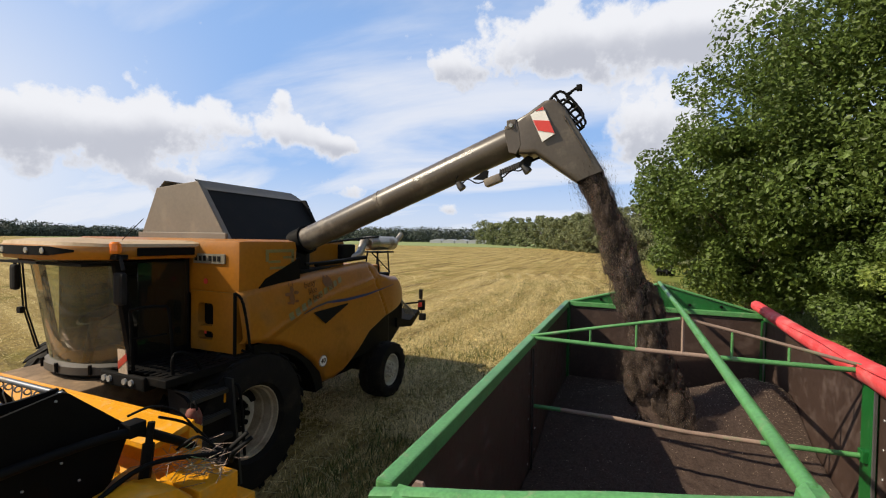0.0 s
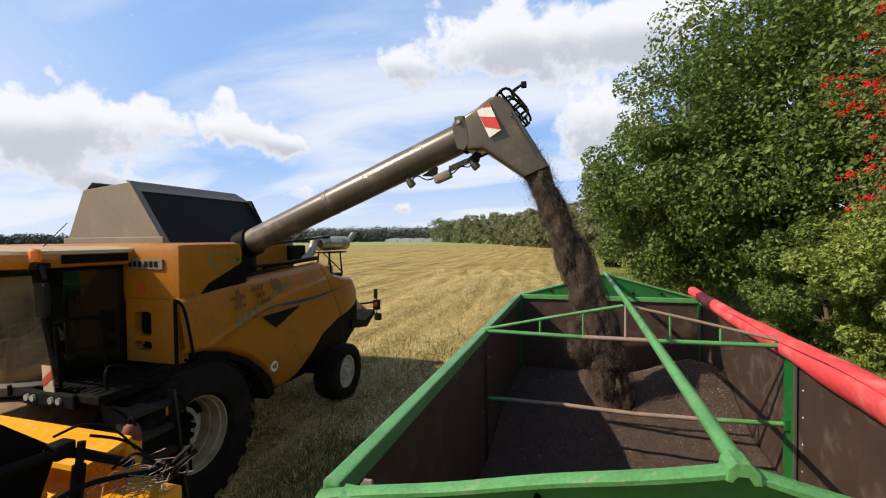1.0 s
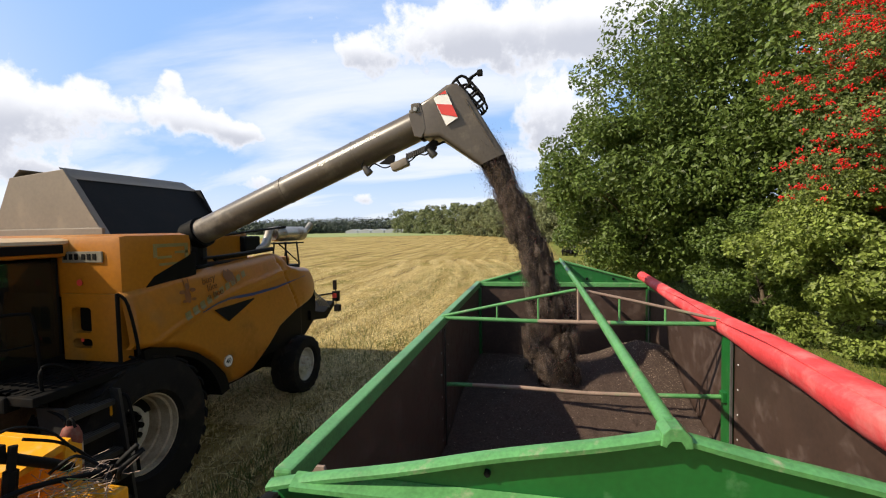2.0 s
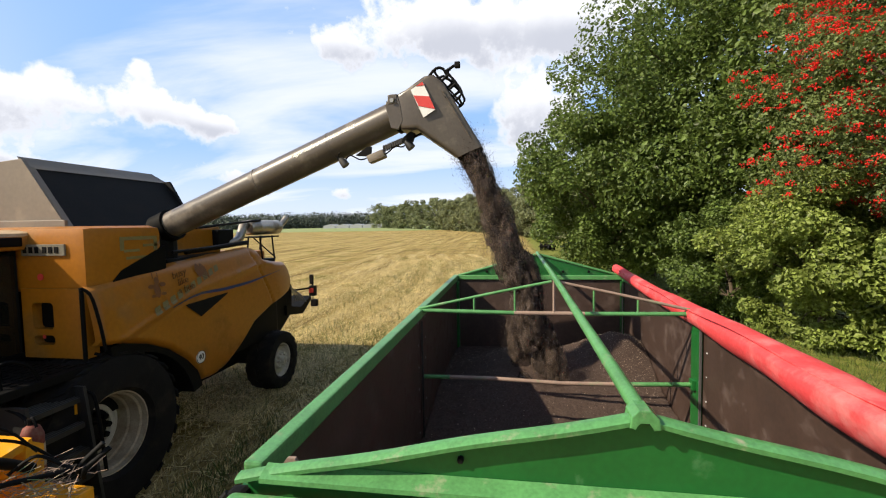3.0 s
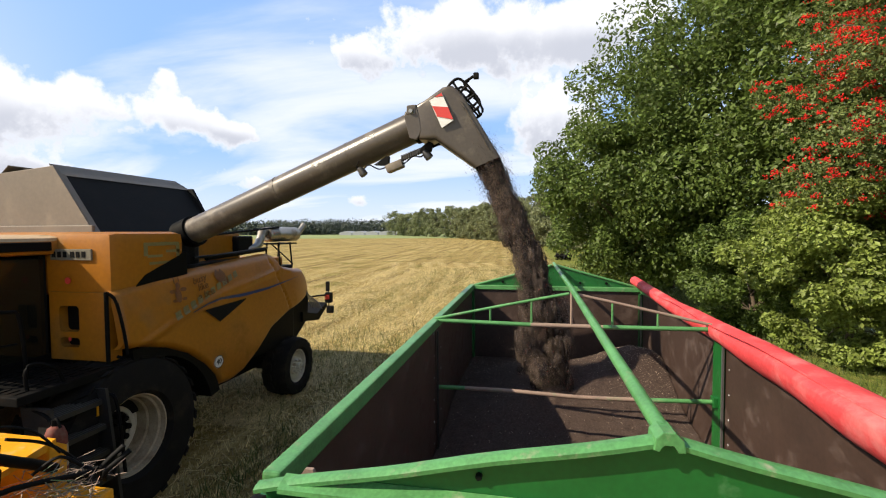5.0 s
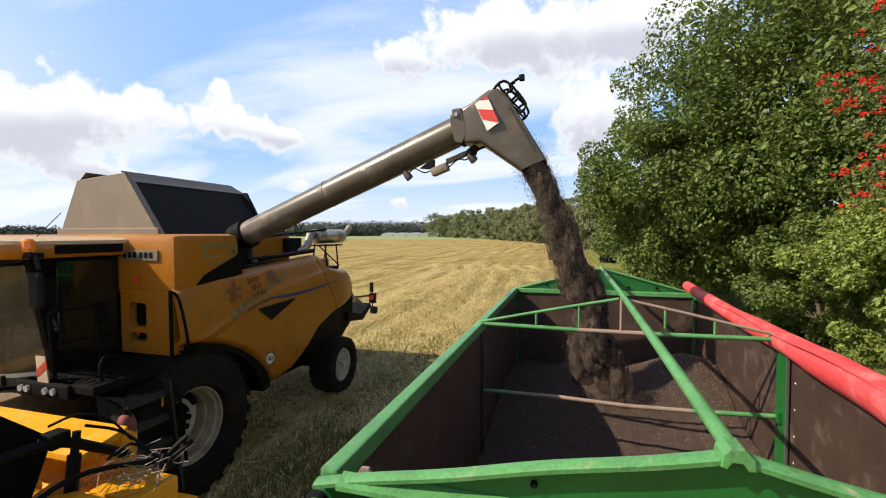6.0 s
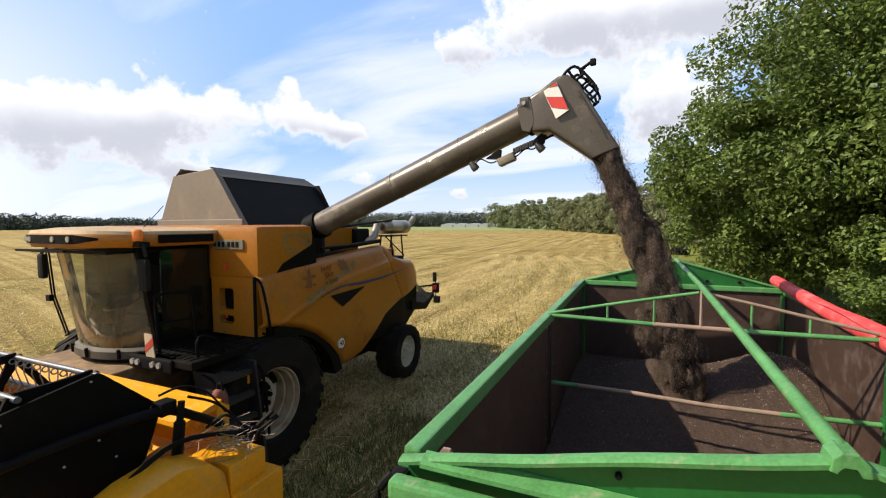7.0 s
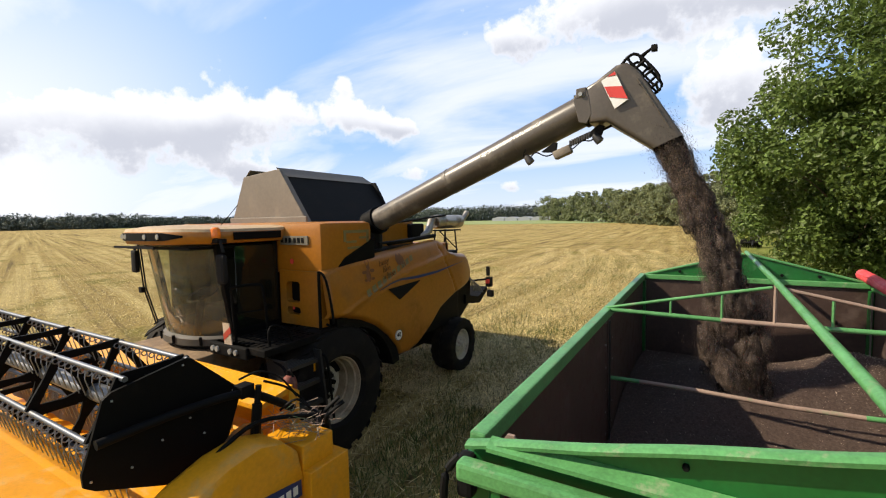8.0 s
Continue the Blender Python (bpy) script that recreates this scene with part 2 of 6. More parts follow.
def glass_mat(name, tint, dust):
    """Thin tinted pane: clear, with a mirror gloss and a film of dust."""
    m = bpy.data.materials.new(name)
    m.use_nodes = True
    nt = m.node_tree
    N, L = nt.nodes.new, nt.links.new
    clear, gloss, film, fr = N("ShaderNodeBsdfTransparent"), N("ShaderNodeBsdfGlossy"), N("ShaderNodeBsdfDiffuse"), N("ShaderNodeFresnel")
    clear.inputs[0].default_value = tint
    gloss.inputs["Roughness"].default_value = 0.03
    film.inputs[0].default_value = (0.30, 0.27, 0.19, 1)
    fr.inputs[0].default_value = 1.55
    nz, rg, co = N("ShaderNodeTexNoise"), N("ShaderNodeMapRange"), N("ShaderNodeTexCoord")
    nz.inputs["Scale"].default_value, nz.inputs["Detail"].default_value = 2.5, 7
    L(co.outputs["Object"], nz.inputs["Vector"])
    rg.inputs[1].default_value, rg.inputs[2].default_value, rg.inputs[3].default_value, rg.inputs[4].default_value = 0.3, 0.75, 0.3 * dust, dust
    L(nz.outputs[0], rg.inputs[0])
    a, b = N("ShaderNodeMixShader"), N("ShaderNodeMixShader")
    L(rg.outputs[0], a.inputs[0])
    L(clear.outputs[0], a.inputs[1])
    L(film.outputs[0], a.inputs[2])
    L(fr.outputs[0], b.inputs[0])
    L(a.outputs[0], b.inputs[1])
    L(gloss.outputs[0], b.inputs[2])
    L(b.outputs[0], nt.nodes["Material Output"].inputs[0])
    return m


M_GLASS = glass_mat("cab_glass", (0.62, 0.68, 0.5, 1), 0.42)
M_GLASS2 = glass_mat("tinted_glass", (0.16, 0.2, 0.12, 1), 0.05)


# ---- building helpers ----
def thing(name, at=(0, 0, 0), label="", category="", group="", kind=""):
    e = new(name)
    e.location = at
    return tagged(e, label, category, group, kind)


def base_of(ob):
    v = Vector((0, 0, 0))
    while ob is not None:
        v += ob.location
        ob = ob.parent
    return v


def part(name, bm, material, parent=None, label="", smooth=None):
    """Link a bmesh in world coordinates as one mesh object under its thing."""
    if parent is not None:
        bmesh.ops.translate(bm, vec=-base_of(parent), verts=bm.verts)
    me = bpy.data.meshes.new(name)
    bmesh.ops.recalc_face_normals(bm, faces=bm.faces)
    if smooth is not None:
        for f in bm.faces:
            f.smooth = True
    bm.to_mesh(me)
    bm.free()
    if smooth is not None:
        me.set_sharp_from_angle(angle=radians(smooth))
    me.materials.append(material)
    ob = new(name, me)
    ob.parent = parent
    return tagged(ob, label)


def B():
    return bmesh.new()


def box(bm, x0, x1, y0, y1, z0, z1, bevel=0.0, m=None):
    vs = [bm.verts.new((x, y, z)) for z in (z0, z1) for x, y in ((x0, y0), (x1, y0), (x1, y1), (x0, y1))]
    fs = [bm.faces.new([vs[i] for i in f]) for f in ((3, 2, 1, 0), (4, 5, 6, 7), (0, 1, 5, 4), (1, 2, 6, 5), (2, 3, 7, 6), (3, 0, 4, 7))]
    if m is not None:
        bmesh.ops.transform(bm, matrix=m, verts=vs)
    if bevel:
        es = list({e for f in fs for e in f.edges})
        bmesh.ops.bevel(bm, geom=es, offset=bevel, segments=2, profile=0.6, affect="EDGES")
    return bm


def prism(bm, poly, axis, a0, a1, bevel=0.0):
    """A flat outline pushed along an axis: 'x' outlines are (y, z), 'y' (x, z), 'z' (x, y)."""
    def p(u, v, a):
        return {"x": (a, u, v), "y": (u, a, v), "z": (u, v, a)}[axis]
    lo, hi = [bm.verts.new(p(u, v, a0)) for u, v in poly], [bm.verts.new(p(u, v, a1)) for u, v in poly]
    n = len(poly)
    fs = [bm.faces.new(lo), bm.faces.new(hi)] + [bm.faces.new((lo[i], lo[(i + 1) % n], hi[(i + 1) % n], hi[i])) for i in range(n)]
    if bevel:
        es = list({e for f in fs[:2] for e in f.edges})
        bmesh.ops.bevel(bm, geom=es, offset=bevel, segments=2, profile=0.6, affect="EDGES")
    return bm


def tube(bm, pts, r, seg=10, r2=None, caps=True):
    """A round bar along points; r to r2 tapers it."""
    pts = [Vector(p) for p in pts]
    rings = []
    n = len(pts)
    for i, p in enumerate(pts):
        d = (pts[min(i + 1, n - 1)] - pts[max(i - 1, 0)]).normalized()
        a = d.cross(Vector((0, 0, 1)) if abs(d.z) < 0.9 else Vector((1, 0, 0))).normalized()
        b = d.cross(a)
        rr = r if r2 is None else r + (r2 - r) * i / max(n - 1, 1)
        rings.append([bm.verts.new(p + rr * (math.cos(2 * math.pi * k / seg) * a + math.sin(2 * math.pi * k / seg) * b)) for k in range(seg)])
    for u, v in zip(rings, rings[1:]):
        for k in range(seg):
            bm.faces.new((u[k], u[(k + 1) % seg], v[(k + 1) % seg], v[k]))
    if caps:
        bm.faces.new(rings[0])
        bm.faces.new(rings[-1])
    return bm


def lathe(bm, profile, seg, m):
    """Profile of (radius, along) turned round local x, then placed by m."""
    rings = []
    for r, a in profile:
        rings.append([bm.verts.new(m @ Vector((a, r * math.cos(2 * math.pi * k / seg), r * math.sin(2 * math.pi * k / seg)))) for k in range(seg)])
    for u, v in zip(rings, rings[1:]):
        for k in range(seg):
            bm.faces.new((u[k], u[(k + 1) % seg], v[(k + 1) % seg], v[k]))
    return bm


def loft(bm, rings, close=True, caps=True):
    vr = [[bm.verts.new(p) for p in r] for r in rings]
    n = len(vr[0])
    for u, v in zip(vr, vr[1:]):
        for k in range(n if close else n - 1):
            bm.faces.new((u[k], u[(k + 1) % n], v[(k + 1) % n], v[k]))
    if caps and close:
        bm.faces.new(vr[0])
        bm.faces.new(vr[-1])
    return bm


def mesh_of(name, v, f, material, parent=None, label=""):
    me = bpy.data.meshes.new(name)
    if parent is not None:
        v = v - np.array(base_of(parent))
    me.from_pydata(v.tolist(), [], f.tolist())
    me.materials.append(material)
    ob = new(name, me)
    ob.parent = parent
    return tagged(ob, label)


def smooth_pts(pts, n=6):
    """Catmull-Rom through points."""
    P = [Vector(p) for p in pts]
    out = []
    for i in range(len(P) - 1):
        a, b, c, d = P[max(i - 1, 0)], P[i], P[i + 1], P[min(i + 2, len(P) - 1)]
        for k in range(n):
            t = k / n
            out.append(0.5 * ((2 * b) + (c - a) * t + (2 * a - 5 * b + 4 * c - d) * t * t + (3 * b - a - 3 * c + d) * t ** 3))
    out.append(P[-1])
    return out


def interp(x, table):
    xs, ys = zip(*table)
    return float(np.interp(x, xs, ys))


def text_part(name, body, size, m, material, parent, depth=0.002):
    """Raised lettering with the built-in font, turned into a mesh part."""
    cu = bpy.data.curves.new(name, "FONT")
    cu.body, cu.size, cu.extrude, cu.align_x, cu.align_y = body, size, depth, "CENTER", "CENTER"
    tmp = bpy.data.objects.new(name, cu)
    me = bpy.data.meshes.new_from_object(tmp)
    bpy.data.objects.remove(tmp)
    me.transform(Matrix.Translation(-base_of(parent)) @ m)
    me.materials.append(material)
    ob = new(name, me)
    ob.parent = parent
    return ob


# ---- ground ----
def ground_mat():
    m = bpy.data.materials.new("stubble_ground")
    m.use_nodes = True
    nt = m.node_tree
    N, L = nt.nodes.new, nt.links.new
    b = nt.nodes["Principled BSDF"]
    b.inputs["Roughness"].default_value = 0.9
    b.inputs["Specular IOR Level"].default_value = 0.1
    co = N("ShaderNodeTexCoord")

    def nz(scale, stretch=None, detail=6, turn=2):
        n = N("ShaderNodeTexNoise")
        n.inputs["Scale"].default_value, n.inputs["Detail"].default_value, n.inputs["Roughness"].default_value = scale, detail, 0.6
        src = co.outputs["Object"]
        if stretch:
            mp = N("ShaderNodeMapping")
            mp.inputs["Scale"].default_value = stretch
            vr = N("ShaderNodeVectorRotate")
            vr.rotation_type = "Z_AXIS"
            vr.inputs["Angle"].default_value = radians(-turn)
            L(src, vr.inputs["Vector"])
            L(vr.outputs[0], mp.inputs[0])
            src = mp.outputs[0]
        L(src, n.inputs["Vector"])
        return n.outputs[0]

    def rng(v, a, c):
        r = N("ShaderNodeMapRange")
        r.interpolation_type = "SMOOTHSTEP"
        r.inputs[1].default_value, r.inputs[2].default_value = a, c
        L(v, r.inputs[0])
        return r.outputs[0]

    def mixc(f, a, c):
        x = N("ShaderNodeMixRGB")
        L(f, x.inputs[0])
        for i, v in ((1, a), (2, c)):
            if isinstance(v, tuple):
                x.inputs[i].default_value = (*v, 1)
            else:
                L(v, x.inputs[i])
        return x.outputs[0]

    straw = mixc(rng(nz(7.0, (1, 0.35, 1)), 0.35, 0.65), (0.43, 0.32, 0.115), (0.28, 0.205, 0.066))
    sep = N("ShaderNodeSeparateXYZ")
    L(co.outputs["Object"], sep.inputs[0])
    near_rows = nz(1.0, (1, 0.05, 1), 5)
    far_rows = nz(1.0, (1, 0.012, 1), 4, 74)
    lean = N("ShaderNodeMath")
    lean.operation = "MULTIPLY_ADD"
    L(sep.outputs[0], lean.inputs[0])
    lean.inputs[1].default_value = 0.55
    L(sep.outputs[1], lean.inputs[2])
    side = mixc(rng(lean.outputs[0], 5.0, -3.0), near_rows, far_rows)
    rows = mixc(rng(side, 0.47, 0.6), straw, (0.50, 0.39, 0.16))
    rows = mixc(rng(side, 0.44, 0.34), rows, (0.15, 0.105, 0.04))
    green = mixc(rng(nz(0.35), 0.5, 0.68), rows, (0.21, 0.18, 0.04))
    clod = mixc(rng(nz(5, (1, 0.5, 1), 8), 0.52, 0.72), green, (0.12, 0.085, 0.035))
    fine = mixc(rng(nz(30, (1, 0.4, 1), 3), 0.5, 0.7), clod, (0.075, 0.055, 0.028))
    # grass strip along the hedge
    edge = N("ShaderNodeMath")
    edge.operation = "ADD"
    L(sep.outputs[0], edge.inputs[0])
    wob = N("ShaderNodeMath")
    wob.operation = "MULTIPLY"
    L(nz(0.5), wob.inputs[0])
    wob.inputs[1].default_value = 2.0
    L(wob.outputs[0], edge.inputs[1])
    strip = mixc(rng(edge.outputs[0], 2.4, 3.6), fine, mixc(rng(nz(3), 0.35, 0.7), (0.15, 0.19, 0.035), (0.25, 0.25, 0.07)))
    L(strip, b.inputs["Base Color"])
    bp = N("ShaderNodeBump")
    bp.inputs["Strength"].default_value, bp.inputs["Distance"].default_value = 1.0, 0.12
    L(nz(14, (1, 0.5, 1)), bp.inputs["Height"])
    L(bp.outputs[0], b.inputs["Normal"])
    return m


def build_ground():
    bm = B()
    xs = [-2500, -600, -200, -60, -20, -8, -4, -2, 0, 2, 4, 8, 14, 30, 80, 300, 2500]
    ys = [-2500, -300, -60, -20, -8, -3, 0, 3, 6, 10, 15, 22, 32, 50, 90, 200, 600, 2500]
    g = [[bm.verts.new((x, y, 0)) for x in xs] for y in ys]
    for j in range(len(ys) - 1):
        for i in range(len(xs) - 1):
            bm.faces.new((g[j][i], g[j][i + 1], g[j + 1][i + 1], g[j + 1][i]))
    tagged(part("ground", bm, ground_mat()), "straw-yellow stubble field with green regrowth and grass edge", "ground", kind="structure")
    bm = B()
    box(bm, -700, -20, 205, 560, 0.0, 0.12)
    tagged(part("field_strip", bm, mat("far_crop", (0.22, 0.27, 0.09), 0.9, vary=0.15, scale=0.05)), "pale green strip of a neighbouring crop", "crop field", kind="structure")


build_ground()


def blades(name, spots, material, hmin, hmax, width, lean, label, category, seed, least=0.2):
    """Many upright or lying blades as one stuff mesh."""
    rng = np.random.default_rng(seed)
    n = len(spots)
    h = rng.uniform(hmin, hmax, n)
    a, l = rng.uniform(0, 2 * np.pi, n), lean * rng.uniform(least, 1.0, n)
    side = np.stack([np.cos(a), np.sin(a), 0 * a], 1) * (width * rng.uniform(0.6, 1.3, n))[:, None]
    b = rng.uniform(0, 2 * np.pi, n)
    tip = np.stack([np.cos(b) * np.sin(l) * h, np.sin(b) * np.sin(l) * h, np.cos(l) * h + 0.012], 1)
    p = np.column_stack([spots, np.full(n, 0.004)])
    v = np.stack([p - side, p + side, p + tip + side * 0.35, p + tip - side * 0.35], 1).reshape(-1, 3)
    f = np.arange(4 * n).reshape(-1, 4)
    me = bpy.data.meshes.new(name)
    me.from_pydata(v.tolist(), [], f.tolist())
    me.materials.append(material)
    return tagged(new(name, me), label, category, kind="stuff")


def spots_in(x0, x1, y0, y1, n, seed, power=1.0):
    rng = np.random.default_rng(seed)
    return np.column_stack([rng.uniform(x0, x1, n), y0 + (y1 - y0) * rng.uniform(0, 1, n) ** power])


def row_spots(x0, x1, y0, y1, n, seed):
    s = spots_in(x0, x1, y0, y1, n, seed, 1.6)
    r = np.random.default_rng(seed + 1)
    s[:, 0] = np.round(s[:, 0] / 0.25) * 0.25 + r.normal(0, 0.035, n) + 0.05 * s[:, 1]
    return s


def field_rows(x0, x1, n, seed, turn):
    """Stubble rows of the open field, across the headland."""
    r = np.random.default_rng(seed)
    u, v = r.uniform(0, 45, n) ** 1.0, np.round(r.uniform(-14, 30, n) / 0.3) * 0.3 + r.normal(0, 0.04, n)
    c, k = math.cos(radians(turn)), math.sin(radians(turn))
    p = np.column_stack([x1 - u * k - v * c * 0.3, v * k + u * c])
    return p[(p[:, 0] < x1) & (p[:, 0] > x0)]


def swath_spots(n, seed):
    """Straw thrown out in bands that run along the headland and bend away to the far left."""
    r = np.random.default_rng(seed)
    y = 5 + 38 * r.random(n) ** 1.4
    band = r.integers(0, 7, n)
    x = -0.6 - 1.55 * band + r.normal(0, 0.26, n) - 0.006 * (y - 5) ** 2 + 0.12 * (y - 5)
    return np.column_stack([x, y])


blades("stubble", np.vstack([row_spots(-11, 2.2, 3, 40, 42000, 3), row_spots(-9, -1.3, -3, 9, 6000, 4), field_rows(-50, -9.5, 30000, 8, 74)]), M_STRAW, 0.03, 0.10, 0.006, 0.9, "cut rape stubble stalks in rows", "stubble", 5)
blades("loose_straw", np.vstack([swath_spots(52000, 35), spots_in(-12, 2.0, 5, 36, 30000, 31, 1.3), spots_in(-9, -1.3, -2, 9, 6000, 33), spots_in(-34, -8, -3, 34, 30000, 32)]), M_STRAW, 0.06, 0.36, 0.0075, 1.53, "loose chopped straw lying on the field", "straw", 6, 0.82)
blades("grass", np.vstack([spots_in(-4.3, -1.3, -2.5, 5, 8000, 41), spots_in(-6.5, -1.3, 5, 12, 2500, 42), spots_in(-8, 1, 8, 36, 9000, 44), spots_in(1.8, 9, 1, 40, 42000, 43, 1.3)]), M_GRASS, 0.05, 0.26, 0.005, 0.8, "green grass and weeds between stubble", "grass", 7)


# ---- trailer ----
XL, XR, XM = -1.24, 1.305, 0.035            # side walls and ridge
Y0, Y1, ZT, ZR, YB = 0.0, 5.59, 2.36, 2.69, 2.79
ZN = 2.615                                   # ridge height at the dented near gable


def build_trailer():
    tr = thing("grain_trailer", (0, 2.8, 0), "green farm tipper trailer with brown board sides, half full of rapeseed", "trailer")
    zf = 1.0
    for s, X in ((-1, XL), (1, XR)):
        for y0, y1 in ((Y0 + 0.02, YB - 0.07), (YB + 0.07, Y1 - 0.02)):
            bm = B()
            box(bm, X - 0.02, X + 0.02, y0, y1, zf, ZT - 0.06)
            board = part("side_board", bm, M_PLY, tr, "dark brown phenolic board side wall")
            # rows of rivets along the board edges
            for y in (y0 + 0.09, y1 - 0.09):
                for k in range(6):
                    bm = B()
                    lathe(bm, [(0, 0.006), (0.009, 0.005), (0.012, 0)], 6, pose(X - s * 0.02, y, zf + 0.2 + 0.21 * k, 0, 0, 180 if s > 0 else 0))
                    part("rivet", bm, M_STEEL, board)
        bm = B()
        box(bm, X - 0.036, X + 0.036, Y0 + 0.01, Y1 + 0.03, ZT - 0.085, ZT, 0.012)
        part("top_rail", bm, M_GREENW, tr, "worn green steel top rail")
        for y in (0.06, YB, Y1 - 0.07):
            bm = B()
            w = 0.085 if y == YB else 0.06
            box(bm, X - 0.055, X + (0.026 if s < 0 and y == YB else 0.055), y - w, y + w, zf - 0.1, ZT - 0.092, 0.008)
            part("side_post", bm, M_GREEN if s > 0 or y != YB else M_PLY, tr)
            if y == YB or (s > 0 and y > 3):
                bm = B()
                box(bm, X - s * 0.045 - 0.008, X - s * 0.045 + 0.008, y - w - 0.022, y - w - 0.001, zf, ZT - 0.1)
                part("seal_strip", bm, M_STEEL if s > 0 else M_STEP, tr, "pale metal edge strip")
        bm = B()
        box(bm, X - 0.06, X + 0.06, Y0 - 0.02, Y1 + 0.02, zf - 0.25, zf - 0.11, 0.01)
        part("bottom_rail", bm, M_GREEN, tr)
    bm = B()
    box(bm, XL + 0.03, XR - 0.03, Y0, Y1, zf - 0.12, zf - 0.02)
    part("floor_plate", bm, M_GREEN, tr)
    for y, s in ((Y0, -1), (Y1, 1)):
        zr = ZN if s < 0 else ZR
        bm = B()
        box(bm, XL + (0.05 if s < 0 else -0.01), XR - (0.05 if s < 0 else -0.01), y - 0.018, y + 0.02, zf, ZT - 0.3 if s < 0 else ZT - 0.06)
        part("end_board", bm, M_PLY if s > 0 else M_GREEN, tr)
        bm = B()
        if s < 0:
            prism(bm, [(XL, ZT - 0.12), (XR, ZT - 0.12), (XR, ZT - 0.03), (XM, zr - 0.03), (XL, ZT - 0.03)], "y", y - 0.018, y - 0.004)
            part("gable_plate", bm, M_GREEN, tr, "green sheet steel gable under the ridge")
            for x, z in ((-0.50, 2.44), (0.80, 2.43)):
                bm = B()
                lathe(bm, [(0, 0.02), (0.008, 0.02), (0.011, 0.015), (0.011, 0)], 8, pose(x, y - 0.018, z, 0, 0, -90))
                part("bolt", bm, M_GREENW if x > 0 else M_BLACK, tr)
            bm = B()
            prism(bm, [(y - 0.02, ZT + 0.022), (y - 0.08, ZT + 0.0), (y - 0.08, ZT - 0.016), (y - 0.02, ZT + 0.006)], "x", XL + 0.08, XR - 0.08)
            part("folded_rim", bm, M_GREENW, tr)
            bm = B()
            box(bm, XL - 0.02, XR + 0.02, y - 0.145, y - 0.075, 2.235, 2.31, 0.018)
            part("front_rail", bm, M_GREENW, tr, "worn green square front rail")
            for x in (-1.1, -0.6, 0, 0.6, 1.1):
                bm = B()
                box(bm, x - 0.02, x + 0.02, y - 0.13, y - 0.09, zf, 2.236, 0.005)
                part("front_post", bm, M_GREEN, tr)
            bm = B()
            box(bm, XL - 0.06, XL + 0.01, y - 0.07, y - 0.0, 2.12, 2.29, 0.02)
            tube(bm, smooth_pts([(XL - 0.05, y - 0.05, 2.28), (XL - 0.1, y - 0.08, 2.2), (XL - 0.1, y - 0.09, 2.02), (XL - 0.06, y - 0.08, 1.9)], 4), 0.018, 8)
            part("latch", bm, M_BLACK, tr, "black steel corner latch")
            bm = B()
            prism(bm, [(XL + 0.09, ZT - 0.03), (XL + 0.17, ZT - 0.03), (XL + 0.15, ZT + 0.012), (XL + 0.12, ZT + 0.012)], "y", y + 0.03, y + 0.045)
            part("corner_tab", bm, M_RUST, tr, "rusty corner tab")
        else:
            prism(bm, [(XL, ZT - 0.06), (XR, ZT - 0.06), (XR, ZT - 0.02), (XM, zr - 0.02), (XL, ZT - 0.02)], "y", y + 0.02, y + 0.05)
            part("gable_plate", bm, M_GREEN, tr, "green sheet steel gable under the ridge")
            bm = B()
            box(bm, XL + 0.04, XR - 0.04, y - 0.05, y + 0.03, ZT - 0.07, ZT - 0.005, 0.01)
            part("end_rail", bm, M_GREENW, tr)
            for x in (-0.75, -0.3, 0.42, 0.8):
                bm = B()
                lathe(bm, [(0, 0), (0.02, 0), (0.02, 0.03), (0, 0.03)], 8, pose(x, y + 0.02, ZT + 0.05, 0, 0, -90))
                part("bolt", bm, M_BLACK, tr)
        # sloping gable caps: a rolled lip with a drip edge, slightly dented
        for X in (XL - 0.02, XR + 0.02):
            bm = B()
            rings = []
            for k in range(15):
                t = k / 14
                x = X + (XM + (0.03 if X > 0 else -0.03) - X) * t
                z = ZT - 0.015 + (zr - ZT + 0.015) * t + (0.003 * math.sin(k * 0.9) if s < 0 else 0)
                ya = y - (0.06 if s < 0 else -0.0)
                rings.append([(x, ya, z - 0.024), (x, ya - 0.003, z - 0.009), (x, ya + 0.012, z), (x, ya + 0.036, z + 0.004), (x, ya + 0.054, z - 0.006), (x, ya + 0.058, z - 0.026), (x, ya + 0.05, z - 0.028), (x, ya + 0.008, z - 0.022)])
            loft(bm, rings)
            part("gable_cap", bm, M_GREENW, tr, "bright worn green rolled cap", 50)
    # ridge pipe
    bm = B()
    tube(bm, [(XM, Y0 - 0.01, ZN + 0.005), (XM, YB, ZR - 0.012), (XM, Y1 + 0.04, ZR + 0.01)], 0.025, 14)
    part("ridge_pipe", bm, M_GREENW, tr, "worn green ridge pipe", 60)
    bm = B()
    prism(bm, [(XM - 0.04, ZN - 0.025), (XM - 0.035, ZN + 0.008), (XM - 0.016, ZN + 0.028), (XM + 0.016, ZN + 0.028), (XM + 0.04, ZN + 0.004), (XM + 0.044, ZN - 0.028),
               (XM + 0.025, ZN - 0.03), (XM + 0.015, ZN - 0.005), (XM - 0.015, ZN - 0.005), (XM - 0.025, ZN - 0.03)], "y", Y0 - 0.07, Y0 + 0.01, 0.004)
    part("ridge_bracket", bm, M_GREENW, tr, "bent green ridge saddle")
    # truss across the middle
    for x0, x1, z0, z1, m in ((XL, -0.32, ZT - 0.015, ZT - 0.028, M_GREENW), (0.30, XR, ZT - 0.028, ZT - 0.015, M_GREENW)):
        bm = B()
        tube(bm, [(x0, YB, z0), (x1, YB, z1)], 0.02, 8)
